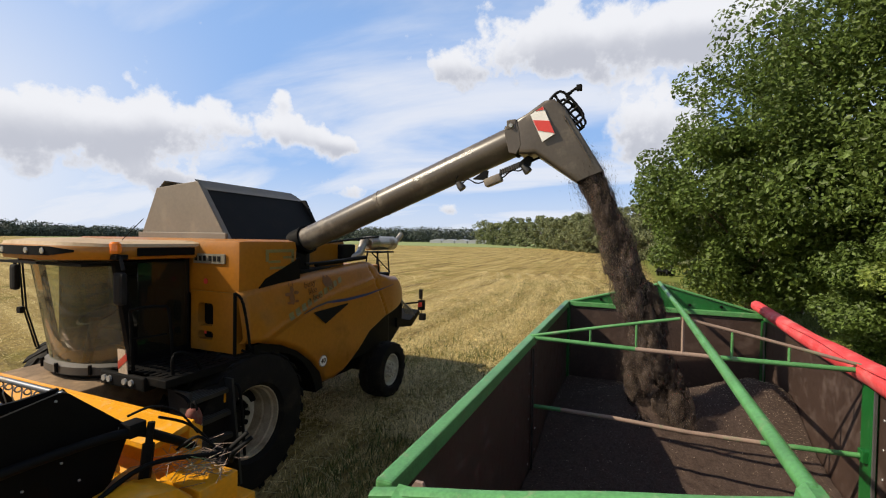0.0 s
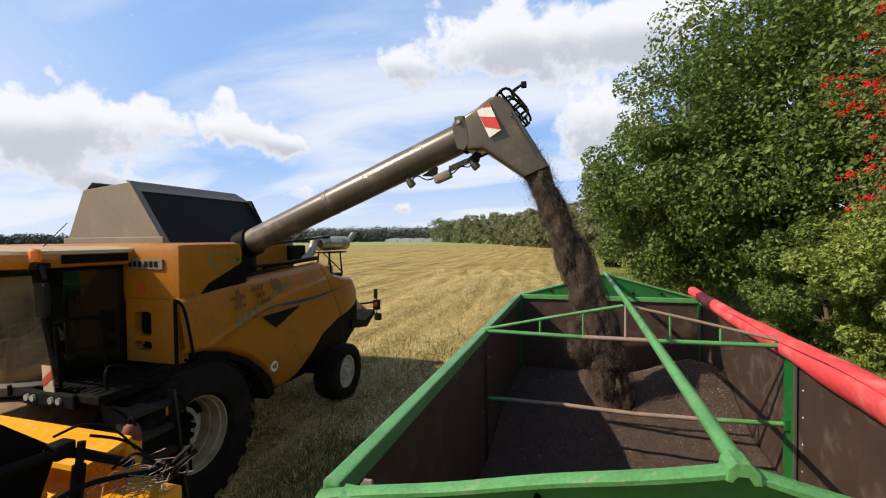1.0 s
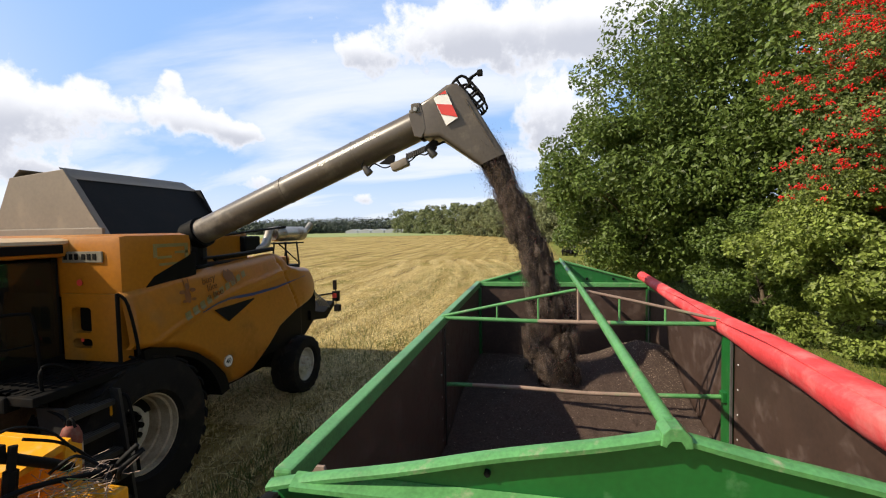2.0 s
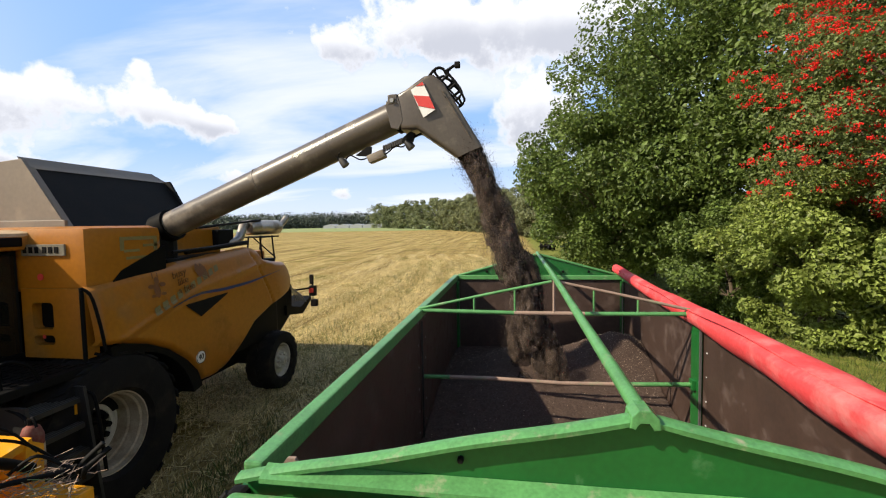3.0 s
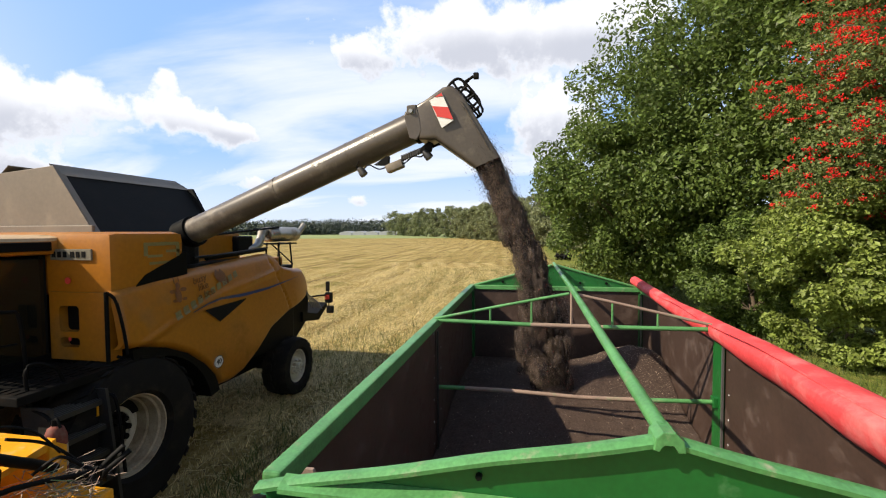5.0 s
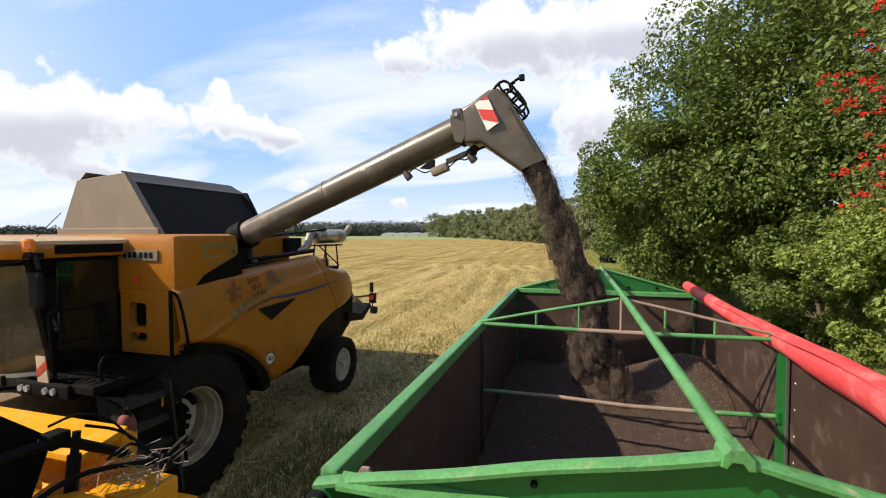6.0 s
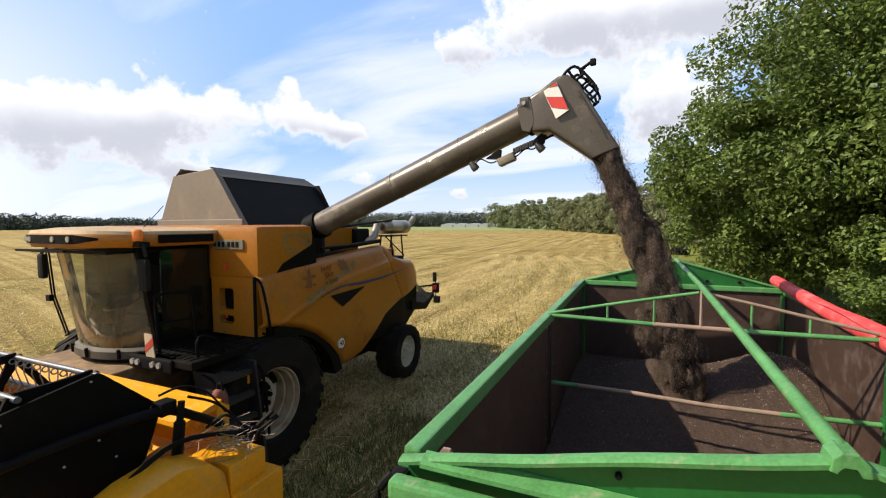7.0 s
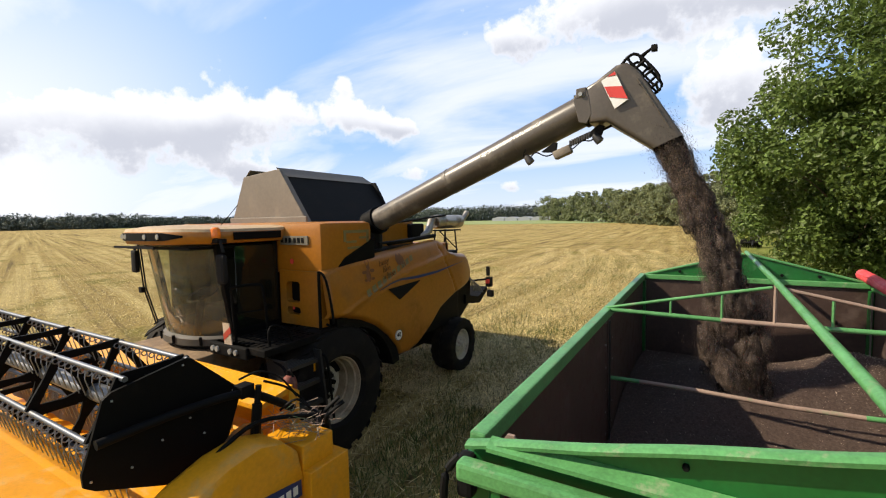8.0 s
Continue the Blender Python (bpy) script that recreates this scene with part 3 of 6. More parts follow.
        part("truss_chord", bm, m, tr, "green cross bar", 60)
    bm = B()
    tube(bm, [(-0.33, YB, ZT - 0.028), (0.31, YB, ZT - 0.028)], 0.0205, 8)
    part("truss_middle", bm, M_RUST, tr, "cross bar rubbed bare and brown", 60)
    for s, X in ((-1, XL), (1, XR)):
        a, q, b_ = (X, YB, ZT), (X + (XM - X) * 0.55, YB, ZT + 0.155), (XM + s * 0.02, YB, ZR - 0.06)
        bm = B()
        tube(bm, smooth_pts([a, q, b_], 4), 0.014, 8)
        part("truss_top", bm, M_GREENW if s < 0 else M_RUST, tr, "", 60)
        for t in (0.42, 0.72):
            x = X + (XM - X) * t
            bm = B()
            tube(bm, [(x, YB, ZT - 0.02), (x, YB, ZT + interp(t, ((0, 0), (0.55, 0.155), (1, ZR - 0.06 - ZT))))], 0.011, 6)
            part("truss_strut", bm, M_GREENW, tr)
    bm = B()
    tube(bm, [(XM, YB, ZT - 0.02), (XM, YB, ZR - 0.03)], 0.013, 6)
    part("truss_strut", bm, M_RUST, tr)
    # tie bar
    bm = B()
    tube(bm, [(XL + 0.02, YB, 1.69), (-0.95, YB, 1.695)], 0.0205, 8)
    part("tie_end", bm, M_GREENW, tr, "", 60)
    bm = B()
    tube(bm, [(-0.95, YB, 1.695), (-0.5, YB, 1.695), (0.1, YB, 1.675), (0.6, YB, 1.685)], 0.02, 8)
    part("tie_bar", bm, M_RUST, tr, "brown worn tie bar", 60)
    bm = B()
    tube(bm, [(0.6, YB, 1.685), (XR - 0.05, YB, 1.71)], 0.021, 8)
    part("tie_end", bm, M_GREENW, tr, "", 60)
    bm = B()
    box(bm, XR - 0.09, XR - 0.05, YB - 0.05, YB + 0.03, 1.67, 1.76, 0.006)
    part("tie_bracket", bm, M_GREEN, tr)
    # chassis and wheels
    bm = B()
    for x in (-0.5, 0.5):
        box(bm, x - 0.06, x + 0.06, Y0 - 0.2, Y1, 0.62, 0.82)
    box(bm, -0.1, 0.1, Y0 - 1.0, Y0 + 0.4, 0.6, 0.72)
    part("chassis", bm, M_GREEN, tr)
    for y in (2.6, 3.9):
        for s in (-1, 1):
            wheel("wheel", tr, s * 0.95, y, 0.5, 0.5, 0.36, 0.26, s, M_WHITE)
    return tr


def wheel(name, parent, x, y, z, r, w, rr, side, rim_mat, lugs=0, dish=0.0):
    """Tyre with rounded shoulders, tread lugs, and a dished rim; side is the outward x direction."""
    m = Matrix.Translation((x, y, z)) @ (Matrix.Identity(4) if side > 0 else pose(0, 0, 0, 0, 0, 180))
    h = w / 2
    bm = B()
    prof = [(rr, -h * 0.8), (rr + 0.04, -h), (r * 0.80, -h * 1.03), (r * 0.93, -h * 0.96), (r * 0.975, -h * 0.75), (r * 0.985, 0), (r * 0.975, h * 0.75),
            (r * 0.93, h * 0.96), (r * 0.80, h * 1.03), (rr + 0.04, h), (rr, h * 0.8)]
    lathe(bm, prof, 48, m)
    tyre = part(name, bm, M_TYRE, parent, "black lugged farm tyre on a pale rim", 40)
    bm = B()
    for k in range(lugs):
        for s in (-1, 1):
            a = 2 * math.pi * (k + (0.5 if s > 0 else 0)) / lugs
            q = m @ Matrix.Rotation(a, 4, "X")
            vs = []
            for (xx, off) in ((0.02, 0.0), (h * 0.98, 0.22)):
                for zz in (r * 0.955, r * 1.02 - (0.035 if xx > 0.1 else 0)):
                    for ww in (-0.045, 0.045):
                        yy = (off + ww) * (1.0)
                        vs.append(bm.verts.new(q @ Vector((s * xx, yy, math.sqrt(max(zz * zz - yy * yy, 0.01))))))
            for f in ((0, 1, 3, 2), (4, 6, 7, 5), (0, 4, 5, 1), (2, 3, 7, 6), (0, 2, 6, 4), (1, 5, 7, 3)):
                bm.faces.new([vs[i] for i in f])
    if lugs:
        tagged(part("tread", bm, M_TYRE, tyre, "worn rubber tread lugs"), kind="stuff")
    else:
        bm.free()
    bm = B()
    d = dish
    prof = [(rr + 0.015, h * 0.86), (rr + 0.015, h * 0.80), (rr - 0.02, h * 0.78), (rr - 0.035, h * 0.45), (rr - 0.06, h * 0.3), (rr - 0.065, h * 0.8 - d * 0.75),
            (rr - 0.09, h * 0.8 - d), (rr * 0.55, h * 0.8 - d - 0.02), (rr * 0.5, h * 0.8 - d + 0.03), (0.001, h * 0.8 - d + 0.03)]
    if d > 0.2:
        # deep rim: flange and stepped barrel, then a disc set far back
        prof = [(rr + 0.02, h * 0.88), (rr + 0.02, h * 0.82), (rr - 0.012, h * 0.80), (rr - 0.02, h * 0.62), (rr - 0.04, h * 0.58), (rr - 0.045, h * 0.2), (rr - 0.065, h * 0.16), (rr - 0.07, h * 0.8 - d)]
        lathe(bm, prof, 48, m)
        part("rim", bm, M_BARREL, tyre, "dusty brown-white rim barrel", 30)
        bm = B()
        q = h * 0.8 - d
        lathe(bm, [(rr - 0.069, q), (rr - 0.10, q - 0.005), (rr * 0.62, q + 0.05), (rr * 0.52, q + 0.055), (rr * 0.5, q + 0.03), (0.001, q + 0.03)], 48, m)
        part("disc", bm, rim_mat, tyre, "dusty white wheel disc", 30)
    else:
        lathe(bm, prof, 40, m)
        part("rim", bm, rim_mat, tyre, "dusty white steel rim", 35)
    hz = h * 0.8 - d + 0.03
    bm = B()
    lathe(bm, [(0.0, hz + 0.09), (rr * 0.2, hz + 0.09), (rr * 0.22, hz + 0.01), (rr * 0.42, hz + 0.01), (rr * 0.42, hz)], 20, m)
    nuts = 10
    for k in range(nuts):
        a = 2 * math.pi * k / nuts
        lathe(bm, [(0.0, hz + 0.06), (rr * 0.075, hz + 0.06), (rr * 0.085, hz)], 8, m @ Matrix.Translation((0, math.cos(a) * rr * 0.40, math.sin(a) * rr * 0.40)))
    part("hub", bm, M_BLACK if r > 0.8 else rim_mat, tyre, "greasy wheel hub with nuts")
    return tyre


build_trailer()


def build_tarp():
    """The rolled sheet along the top rail: a tight roll far off, a slack sagging bag towards the front."""
    tp = thing("rolled_tarpaulin", (XR, 2.8, ZT), "faded red tarpaulin rolled up along the trailer side", "tarpaulin")
    bm = B()
    rings = []
    n, m = 90, 28
    for i in range(n):
        t = i / (n - 1)
        y = 5.86 - t * 6.3
        up = interp(y, ((-0.44, 0.06), (0.7, 0.055), (2.0, 0.07), (4.0, 0.075), (5.86, 0.065)))
        down = interp(y, ((-0.44, 0.17), (1.0, 0.175), (1.5, 0.175), (2.4, 0.12), (3.3, 0.085), (4.9, 0.07), (5.86, 0.065)))
        wide = interp(y, ((-0.44, 0.13), (1.2, 0.128), (2.4, 0.105), (4.0, 0.08), (5.86, 0.065)))
        x = XR - 0.045 - 0.02 * math.sin(t * 9) * (0.3 + t)
        z = interp(y, ((-0.44, 2.335), (0.7, 2.335), (1.5, 2.345), (2.4, 2.335), (3.9, 2.345), (5.86, 2.43)))
        ring = []
        for k in range(m):
            a = 2 * math.pi * k / m
            c, q = math.cos(a), math.sin(a)
            f = 1 + 0.06 * noise.noise((a * 1.1, y * 1.6, 1.0)) + 0.035 * math.sin(2 * a + y * 5.5) * (0.4 + t) + 0.03 * noise.noise((a * 3.0, y * 5.0, 4.0))
            h = up if q > 0 else down
            ring.append((x + wide * f * c, y, z + h * f * q))
        rings.append(ring)
    loft(bm, rings)
    sheet = part("sheet", bm, M_RED, tp, "faded red sheet, slack and creased", 80)
    # the loose outer edge of the sheet, and the spiral at the far end
    bm = B()
    edge = []
    for i in range(40):
        t = i / 39
        y = 5.8 - t * 6.0
        edge.append((XR - 0.105 - 0.04 * t, y, 2.44 - 0.07 * t + 0.012 * math.sin(t * 22) - 0.02 * t * math.sin(t * 5)))
    tube(bm, edge, 0.007, 6)
    part("hem", bm, M_RED, sheet)
    bm = B()
    lathe(bm, [(0.012, 0.0), (0.03, 0.012), (0.055, 0.006), (0.062, -0.02)], 18, pose(XR - 0.045, 5.862, 2.425, 0, 0, 90))
    part("roll_end", bm, M_RED, tp, "pale rolled-up end", 50)


build_tarp()


def heap_height(x, y):
    """A round heap under the spout, a second shoulder against the right wall, low towards the front."""
    z = 1.13 + 0.10 * interp(y, ((2.6, 0), (3.6, 1), (5.6, 1)))
    z += 0.36 * math.exp(-(((x + 0.15) / 0.75) ** 2 + ((y - 4.15) / 0.75) ** 2))
    z += 0.46 * math.exp(-(((x - 1.0) / 0.62) ** 2 + ((y - 4.55) / 0.62) ** 2))
    z -= 0.10 * math.exp(-(((x - 0.12) / 0.16) ** 2 + ((y - 3.75) / 0.2) ** 2))
    return z + 0.035 * noise.noise((x * 1.9, y * 1.9, 0)) + 0.014 * noise.noise((x * 9, y * 9, 3)) + 0.006 * noise.noise((x * 31, y * 31, 5))


def build_grain():
    bm = B()
    nx, ny = 90, 170
    g = [[bm.verts.new((XL + 0.03 + (XR - XL - 0.06) * i / nx, 0.03 + (Y1 - 0.06) * j / ny, 0)) for i in range(nx + 1)] for j in range(ny + 1)]
    for row in g:
        for v in row:
            v.co.z = heap_height(v.co.x, v.co.y)
    for j in range(ny):
        for i in range(nx):
            bm.faces.new((g[j][i], g[j][i + 1], g[j + 1][i + 1], g[j + 1][i]))
    tagged(part("grain_heap", bm, M_GRAIN, None, "", 80), "heap of dark rapeseed lying in the trailer", "grain heap", kind="stuff")


def build_heap_chaff():
    rng = np.random.default_rng(17)
    n = 15000
    x, y = rng.uniform(XL + 0.06, XR - 0.05, n), 1.8 + 3.75 * rng.random(n) ** 0.7
    # chaff is massed on the right shoulder to brighten it as sunlit
    keep = rng.random(n) < np.clip(0.06 + 0.75 * np.exp(-((x - 1.05) / 0.45) ** 2 - ((y - 4.5) / 0.8) ** 2) + 0.12 * (y > 4.2), 0.03, 1)
    x, y = x[keep], y[keep]
    p = np.array([(a, b, heap_height(a, b) + 0.005) for a, b in zip(x, y)])
    k = len(p)
    a = rng.uniform(0, 6.28, k)
    l, w = rng.uniform(0.003, 0.011, k)[:, None], 0.0019
    d, e = np.stack([np.cos(a), np.sin(a), rng.normal(0, 0.3, k)], 1), np.stack([-np.sin(a), np.cos(a), 0 * a], 1)
    v = np.stack([p - d * l - e * w, p + d * l - e * w, p + d * l + e * w, p - d * l + e * w], 1).reshape(-1, 3)
    tagged(mesh_of("heap_chaff", v, np.arange(4 * k).reshape(-1, 4), M_CHAFF), "pale chaff and pod bits on the seed heap", "chaff", kind="stuff")


build_grain()


build_heap_chaff()


# ---- combine ----
CX = -6.1
XS = -4.5
FULL, PIVOT = 1.07, Vector((-0.38, -1.38, 3.21))


def full_size(ob):
    """The machine below is laid out at 1 : 1.07; bring a thing to full size about one fixed point."""
    ob.scale = (FULL, FULL, FULL)
    ob.location = PIVOT + (ob.location - PIVOT) * FULL
    return ob


def build_combine():
    co = thing("combine_harvester", (CX, 3.5, 0), "dusty yellow combine harvester with grey tank and black cab", "combine harvester")
    # main body, dark core
    bm = B()
    box(bm, CX - 1.45, -4.75, 2.45, 6.3, 1.15, 2.6, 0.04)
    part("core", bm, M_BLACK, co, "dark machine core")
    bm = B()
    prism(bm, [(6.2, 1.2), (6.2, 2.55), (6.9, 2.45), (7.35, 1.9), (7.3, 1.35), (6.8, 1.05)], "x", CX - 1.15, -5.0, 0.03)
    part("straw_hood", bm, M_BLACK, co, "black straw hood at the rear")
    # tank body
    bm = B()
    box(bm, CX - 1.6, XS, 2.35, 3.34, 2.55, 3.22, 0.10)
    part("tank_body", bm, M_YEL_SHADE, co, "dusty yellow grain tank wall", 40)
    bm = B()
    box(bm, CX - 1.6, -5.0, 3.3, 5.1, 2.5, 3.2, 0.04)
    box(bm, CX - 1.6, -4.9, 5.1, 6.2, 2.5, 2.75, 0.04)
    part("engine_deck", bm, M_YEL_SHADE, co)
    # front panel beside the cab with two openings
    bm = B()
    x0, x1 = -5.25, XS - 0.02
    va = (-5.13, -4.88)
    for a, b_, c, d in ((x0, x1, 2.46, 2.6), (x0, x1, 2.13, 2.19), (x0, x1, 1.9, 2.03), (x0, va[0], 2.03, 2.13), (va[1], x1, 2.03, 2.13), (x0, va[0], 2.19, 2.46), (va[1], x1, 2.19, 2.46)):
        box(bm, a, b_, 2.33, 2.47, c, d)
    for z0, z1 in ((2.03, 2.13), (2.19, 2.46)):
        for xa, sx_ in ((va[0], 1), (va[1], -1)):
            for za, sz in ((z0, 1), (z1, -1)):
                r = 0.045
                arc = [(xa + sx_ * r * (1 - math.cos(radians(a))), za + sz * r * (1 - math.sin(radians(a)))) for a in range(0, 91, 15)]
                prism(bm, [(xa - sx_ * 0.002, za - sz * 0.002)] + arc, "y", 2.331, 2.469)
    part("front_panel", bm, M_YEL_SHADE, co, "yellow front panel with two rounded openings")
    bm = B()
    box(bm, x0 + 0.03, x1 - 0.06, 2.42, 2.44, 1.95, 2.55)
    part("panel_backing", bm, M_BLACK2, co)
    # number plate without writing
    bm = B()
    box(bm, -5.21, -4.70, 2.325, 2.345, 2.93, 3.045, 0.006)
    pl = part("number_plate", bm, M_STONE, co, "dusty white number plate, darkened for the cab's shade")
    for x in (-5.16, -5.09, -5.02, -4.93, -4.86, -4.79):
        bm = B()
        box(bm, x - 0.02, x + 0.02, 2.318, 2.324, 2.96, 3.02)
        part("plate_bar", bm, M_BLACK, pl)
    for z, r in ((2.72, 0.035), (2.115, 0.02)):
        bm = B()
        lathe(bm, [(0, 0.004), (r, 0.004), (r, 0)], 16, pose(-5.0, 2.328, z, 0, 0, -90))
        part("warning_sticker", bm, M_SIGNRED, co)
    # bulged side panel
    top = ((2.36, 2.62), (2.94, 2.70), (3.79, 2.77), (5.10, 2.86), (5.28, 2.83), (5.42, 2.64), (5.71, 2.58), (6.2, 2.53), (6.36, 2.42), (6.5, 2.22))
    low = ((2.36, 2.02), (2.55, 2.0), (2.95, 1.89), (3.26, 1.74), (3.54, 1.52), (3.76, 1.26), (3.87, 1.14), (4.1, 1.12), (4.33, 1.18), (4.63, 1.38), (4.95, 1.66), (5.5, 1.85), (6.2, 1.96), (6.5, 2.08))
    crease = ((2.36, 1.98), (2.50, 2.03), (2.93, 2.17), (3.28, 2.28), (3.87, 2.41), (5.16, 2.58), (6.5, 2.7))
    fold = ((-0.10, 0), (-0.015, 0.9), (0.0, 1), (0.012, 0.45), (0.06, 0.3), (0.5, 0))
    bm = B()
    ny, nz = 120, 44
    outer, inner = [], []
    for j in range(ny + 1):
        y = 2.36 + (6.5 - 2.36) * j / ny
        zt, zl = interp(y, top), interp(y, low)
        ro, ri = [], []
        for k in range(nz + 1):
            v = k / nz
            z = zl + (zt - zl) * v
            bulge = 0.16 * math.sin(math.pi * min(1, max(0, (z - 0.9) / 1.9))) ** 0.8
            bulge += 0.04 * interp(z - interp(y, crease), fold)
            edge = min(v, 1 - v) * (zt - zl)
            bulge -= 0.07 * max(0, 1 - edge / 0.07) ** 2
            taper = 0.22 * max(0, (y - 5.6) / 0.95) ** 2 + 0.03 * max(0, (2.42 - y) / 0.06) ** 2
            x = XS - 0.02 + bulge - taper
            if abs(y - (5.11 + 0.47 * max(0, 2.76 - z))) < 0.02:
                x -= 0.022
            ro.append(bm.verts.new((x, y, z)))
            ri.append(bm.verts.new((x - 0.06, y, z)))
        outer.append(ro)
        inner.append(ri)
    for j in range(ny):
        for k in range(nz):
            bm.faces.new((outer[j][k], outer[j + 1][k], outer[j + 1][k + 1], outer[j][k + 1]))
            bm.faces.new((inner[j][k], inner[j][k + 1], inner[j + 1][k + 1], inner[j + 1][k]))
        for k in (0, nz):
            bm.faces.new((outer[j][k], inner[j][k], inner[j + 1][k], outer[j + 1][k]))
    for j in (0, ny):
        for k in range(nz):
            bm.faces.new((outer[j][k], outer[j][k + 1], inner[j][k + 1], inner[j][k]))
    panel = part("side_panel", bm, M_YEL_SHADE, co, "bulged yellow side panel with blue swoosh and stickers", 50)

    def on_panel(y, z, off=0.012):
        bulge = 0.16 * math.sin(math.pi * min(1, max(0, (z - 0.9) / 1.9))) ** 0.8
        bulge += 0.04 * interp(z - interp(y, crease), fold)
        return Vector((XS - 0.02 + bulge - 0.22 * max(0, (y - 5.6) / 0.95) ** 2 + off, y, z))

    def strip(name, pts, material, label=""):
        """Pairs of (y, z lower, z upper) laid on the panel."""
        b2 = B()
        a = [[b2.verts.new(on_panel(y, z0 + (z1 - z0) * k / 4)) for k in range(5)] for y, z0, z1 in pts]
        for u, v in zip(a, a[1:]):
            for k in range(4):
                b2.faces.new((u[k], v[k], v[k + 1], u[k + 1]))
        return part(name, b2, material, panel, label)

    SWOOSH = ((3.28, 2.245), (3.55, 2.315), (3.8, 2.345), (4.28, 2.33), (4.91, 2.345), (5.9, 2.42))
    sw = [(y, interp(y, SWOOSH) - w, interp(y, SWOOSH))
          for y, w in [(3.28 + 2.6 * i / 40, 0.006 + 0.034 * math.sin(math.pi * min(1, i / 40 + 0.08))) for i in range(41)]]
    strip("swoosh", sw, M_BLUE, "dark blue swoosh decal")
    strip("side_vent", [(y, interp(y, ((3.51, 2.215), (3.75, 2.03), (4.33, 2.24))), interp(y, ((3.51, 2.225), (4.33, 2.255)))) for y in [3.51 + 0.82 * i / 24 for i in range(25)]], M_BLACK, "black grille inset")
    m = Matrix.Translation(on_panel(3.73, 1.50, 0.006))
    bm = B()
    lathe(bm, [(0, 0.004), (0.085, 0.004), (0.085, -0.004)], 20, m)
    st = part("speed_sticker", bm, M_WHITE, panel, "round white sticker with black 40")
    bm = B()
    lathe(bm, [(0.076, 0.0052), (0.085, 0.0052)], 20, m)
    part("sticker_ring", bm, M_BLACK, st)
    turn = Matrix(((0, 0, 1, 0), (1, 0, 0, 0), (0, 1, 0, 0), (0, 0, 0, 1)))
    text_part("sticker_number", "40", 0.1, Matrix.Translation(on_panel(3.73, 1.50, 0.012)) @ turn, M_BLACK, st)
    slope = Matrix.Rotation(radians(10), 4, "X")
    for i, word in enumerate(("busy", "like", "a bee")):
        text_part("slogan", word, 0.13, Matrix.Translation(on_panel(3.5 + 0.03 * i, 2.62 - 0.095 * i, 0.02)) @ slope @ turn, M_BROWN, panel)
    # faded maker's lettering as plain bars
    for i in range(10):
        y = 3.02 + i * 0.125
        z = 2.19 + 0.33 * (y - 3.02)
        strip("lettering_bar", [(y, z, z + 0.085), (y + 0.085, z + 0.028, z + 0.113)], M_DECAL)
    bm = B()
    for dy, dz, ry_, rz_ in ((0.0, 0.0, 0.045, 0.09), (0.02, 0.11, 0.035, 0.04), (-0.07, 0.05, 0.05, 0.022), (0.09, 0.06, 0.05, 0.025), (-0.06, -0.06, 0.04, 0.018), (0.08, -0.05, 0.04, 0.018), (-0.02, 0.17, 0.008, 0.04), (0.05, 0.17, 0.008, 0.04)):
        ring = [bm.verts.new(on_panel(3.12 + dy + ry_ * math.cos(a), 2.47 + dz + rz_ * math.sin(a))) for a in [2 * math.pi * k / 12 for k in range(12)]]
        bm.faces.new(ring)
    part("insect_sticker", bm, M_BROWN, panel, "brown winged insect silhouette")
    for a in (0, 1):
        strip("wheat_ear", [(3.78 + 0.07 * a, 2.62, 2.64), (3.82 + 0.08 * a, 2.56, 2.72), (3.9 + 0.08 * a, 2.53, 2.66), (3.95 + 0.06 * a, 2.5, 2.53)], M_BROWN)
    # logo bars on the tank wall
    bm = B()
    for a, b_, c, d in ((2.75, 3.25, 3.06, 3.10), (2.75, 2.80, 2.95, 3.06), (2.80, 3.0, 2.93, 2.96), (3.05, 3.25, 2.98, 3.01), (3.2, 3.25, 2.93, 3.06), (2.82, 3.2, 2.85, 2.88)):
        box(bm, XS + 0.0005, XS + 0.005, a, b_, c, d)
    part("model_badge", bm, M_DECAL, co, "faded grey badge")
    # black diagonal gap between tank wall and side panel
    bm = B()
    prism(bm, [(2.60, 2.6), (2.75, 2.74), (3.05, 2.86), (3.36, 2.98), (3.36, 2.70)], "x", XS - 0.05, XS + 0.012, 0.004)
    part("auger_recess", bm, M_BLACK2, co, "black plastic corner below the auger")
    bm = B()
    box(bm, -5.02, XS - 0.12, 3.36, 3.46, 2.6, 3.1, 0.02)
    box(bm, -4.98, XS - 0.1, 3.5, 5.2, 2.62, 2.80, 0.03)
    tube(bm, [(-4.85, 3.68, 2.6), (-4.85, 3.68, 3.1)], 0.2, 16)
    part("auger_pivot", bm, M_BLACK, co, "black auger pivot housing")
    # tank hood, folded up: two slopes and trapezoid ends
    z0, z1, z2 = 3.21, 3.915, 4.025
    bm = B()
    xl, xr = CX - 0.92, -5.3
    prism(bm, [(xl, z0), (xr, z0), (xr - 0.55, z1 + 0.09), (xl + 0.35, z1 + 0.02)], "y", 2.88, 2.93, 0.006)
    part("hood_front", bm, M_GREY, co, "grey-brown front sheet of the tank cover")
    bm = B()
    box(bm, xl - 0.02, xr + 0.0, 2.86, 2.90, z0, z0 + 0.09, 0.01)
    part("hood_sill", bm, M_GREY, co)
    bm = B()
    prism(bm, [(xl, z0), (xr, z0), (xr - 0.4, z1), (xl + 0.35, z1)], "y", 4.88, 4.93, 0.006)
    part("hood_back", bm, M_SHEET, co)
    for s, (xa, xb) in ((1, (xr, xr - 0.50)), (-1, (xl, xl + 0.35))):
        bm = B()
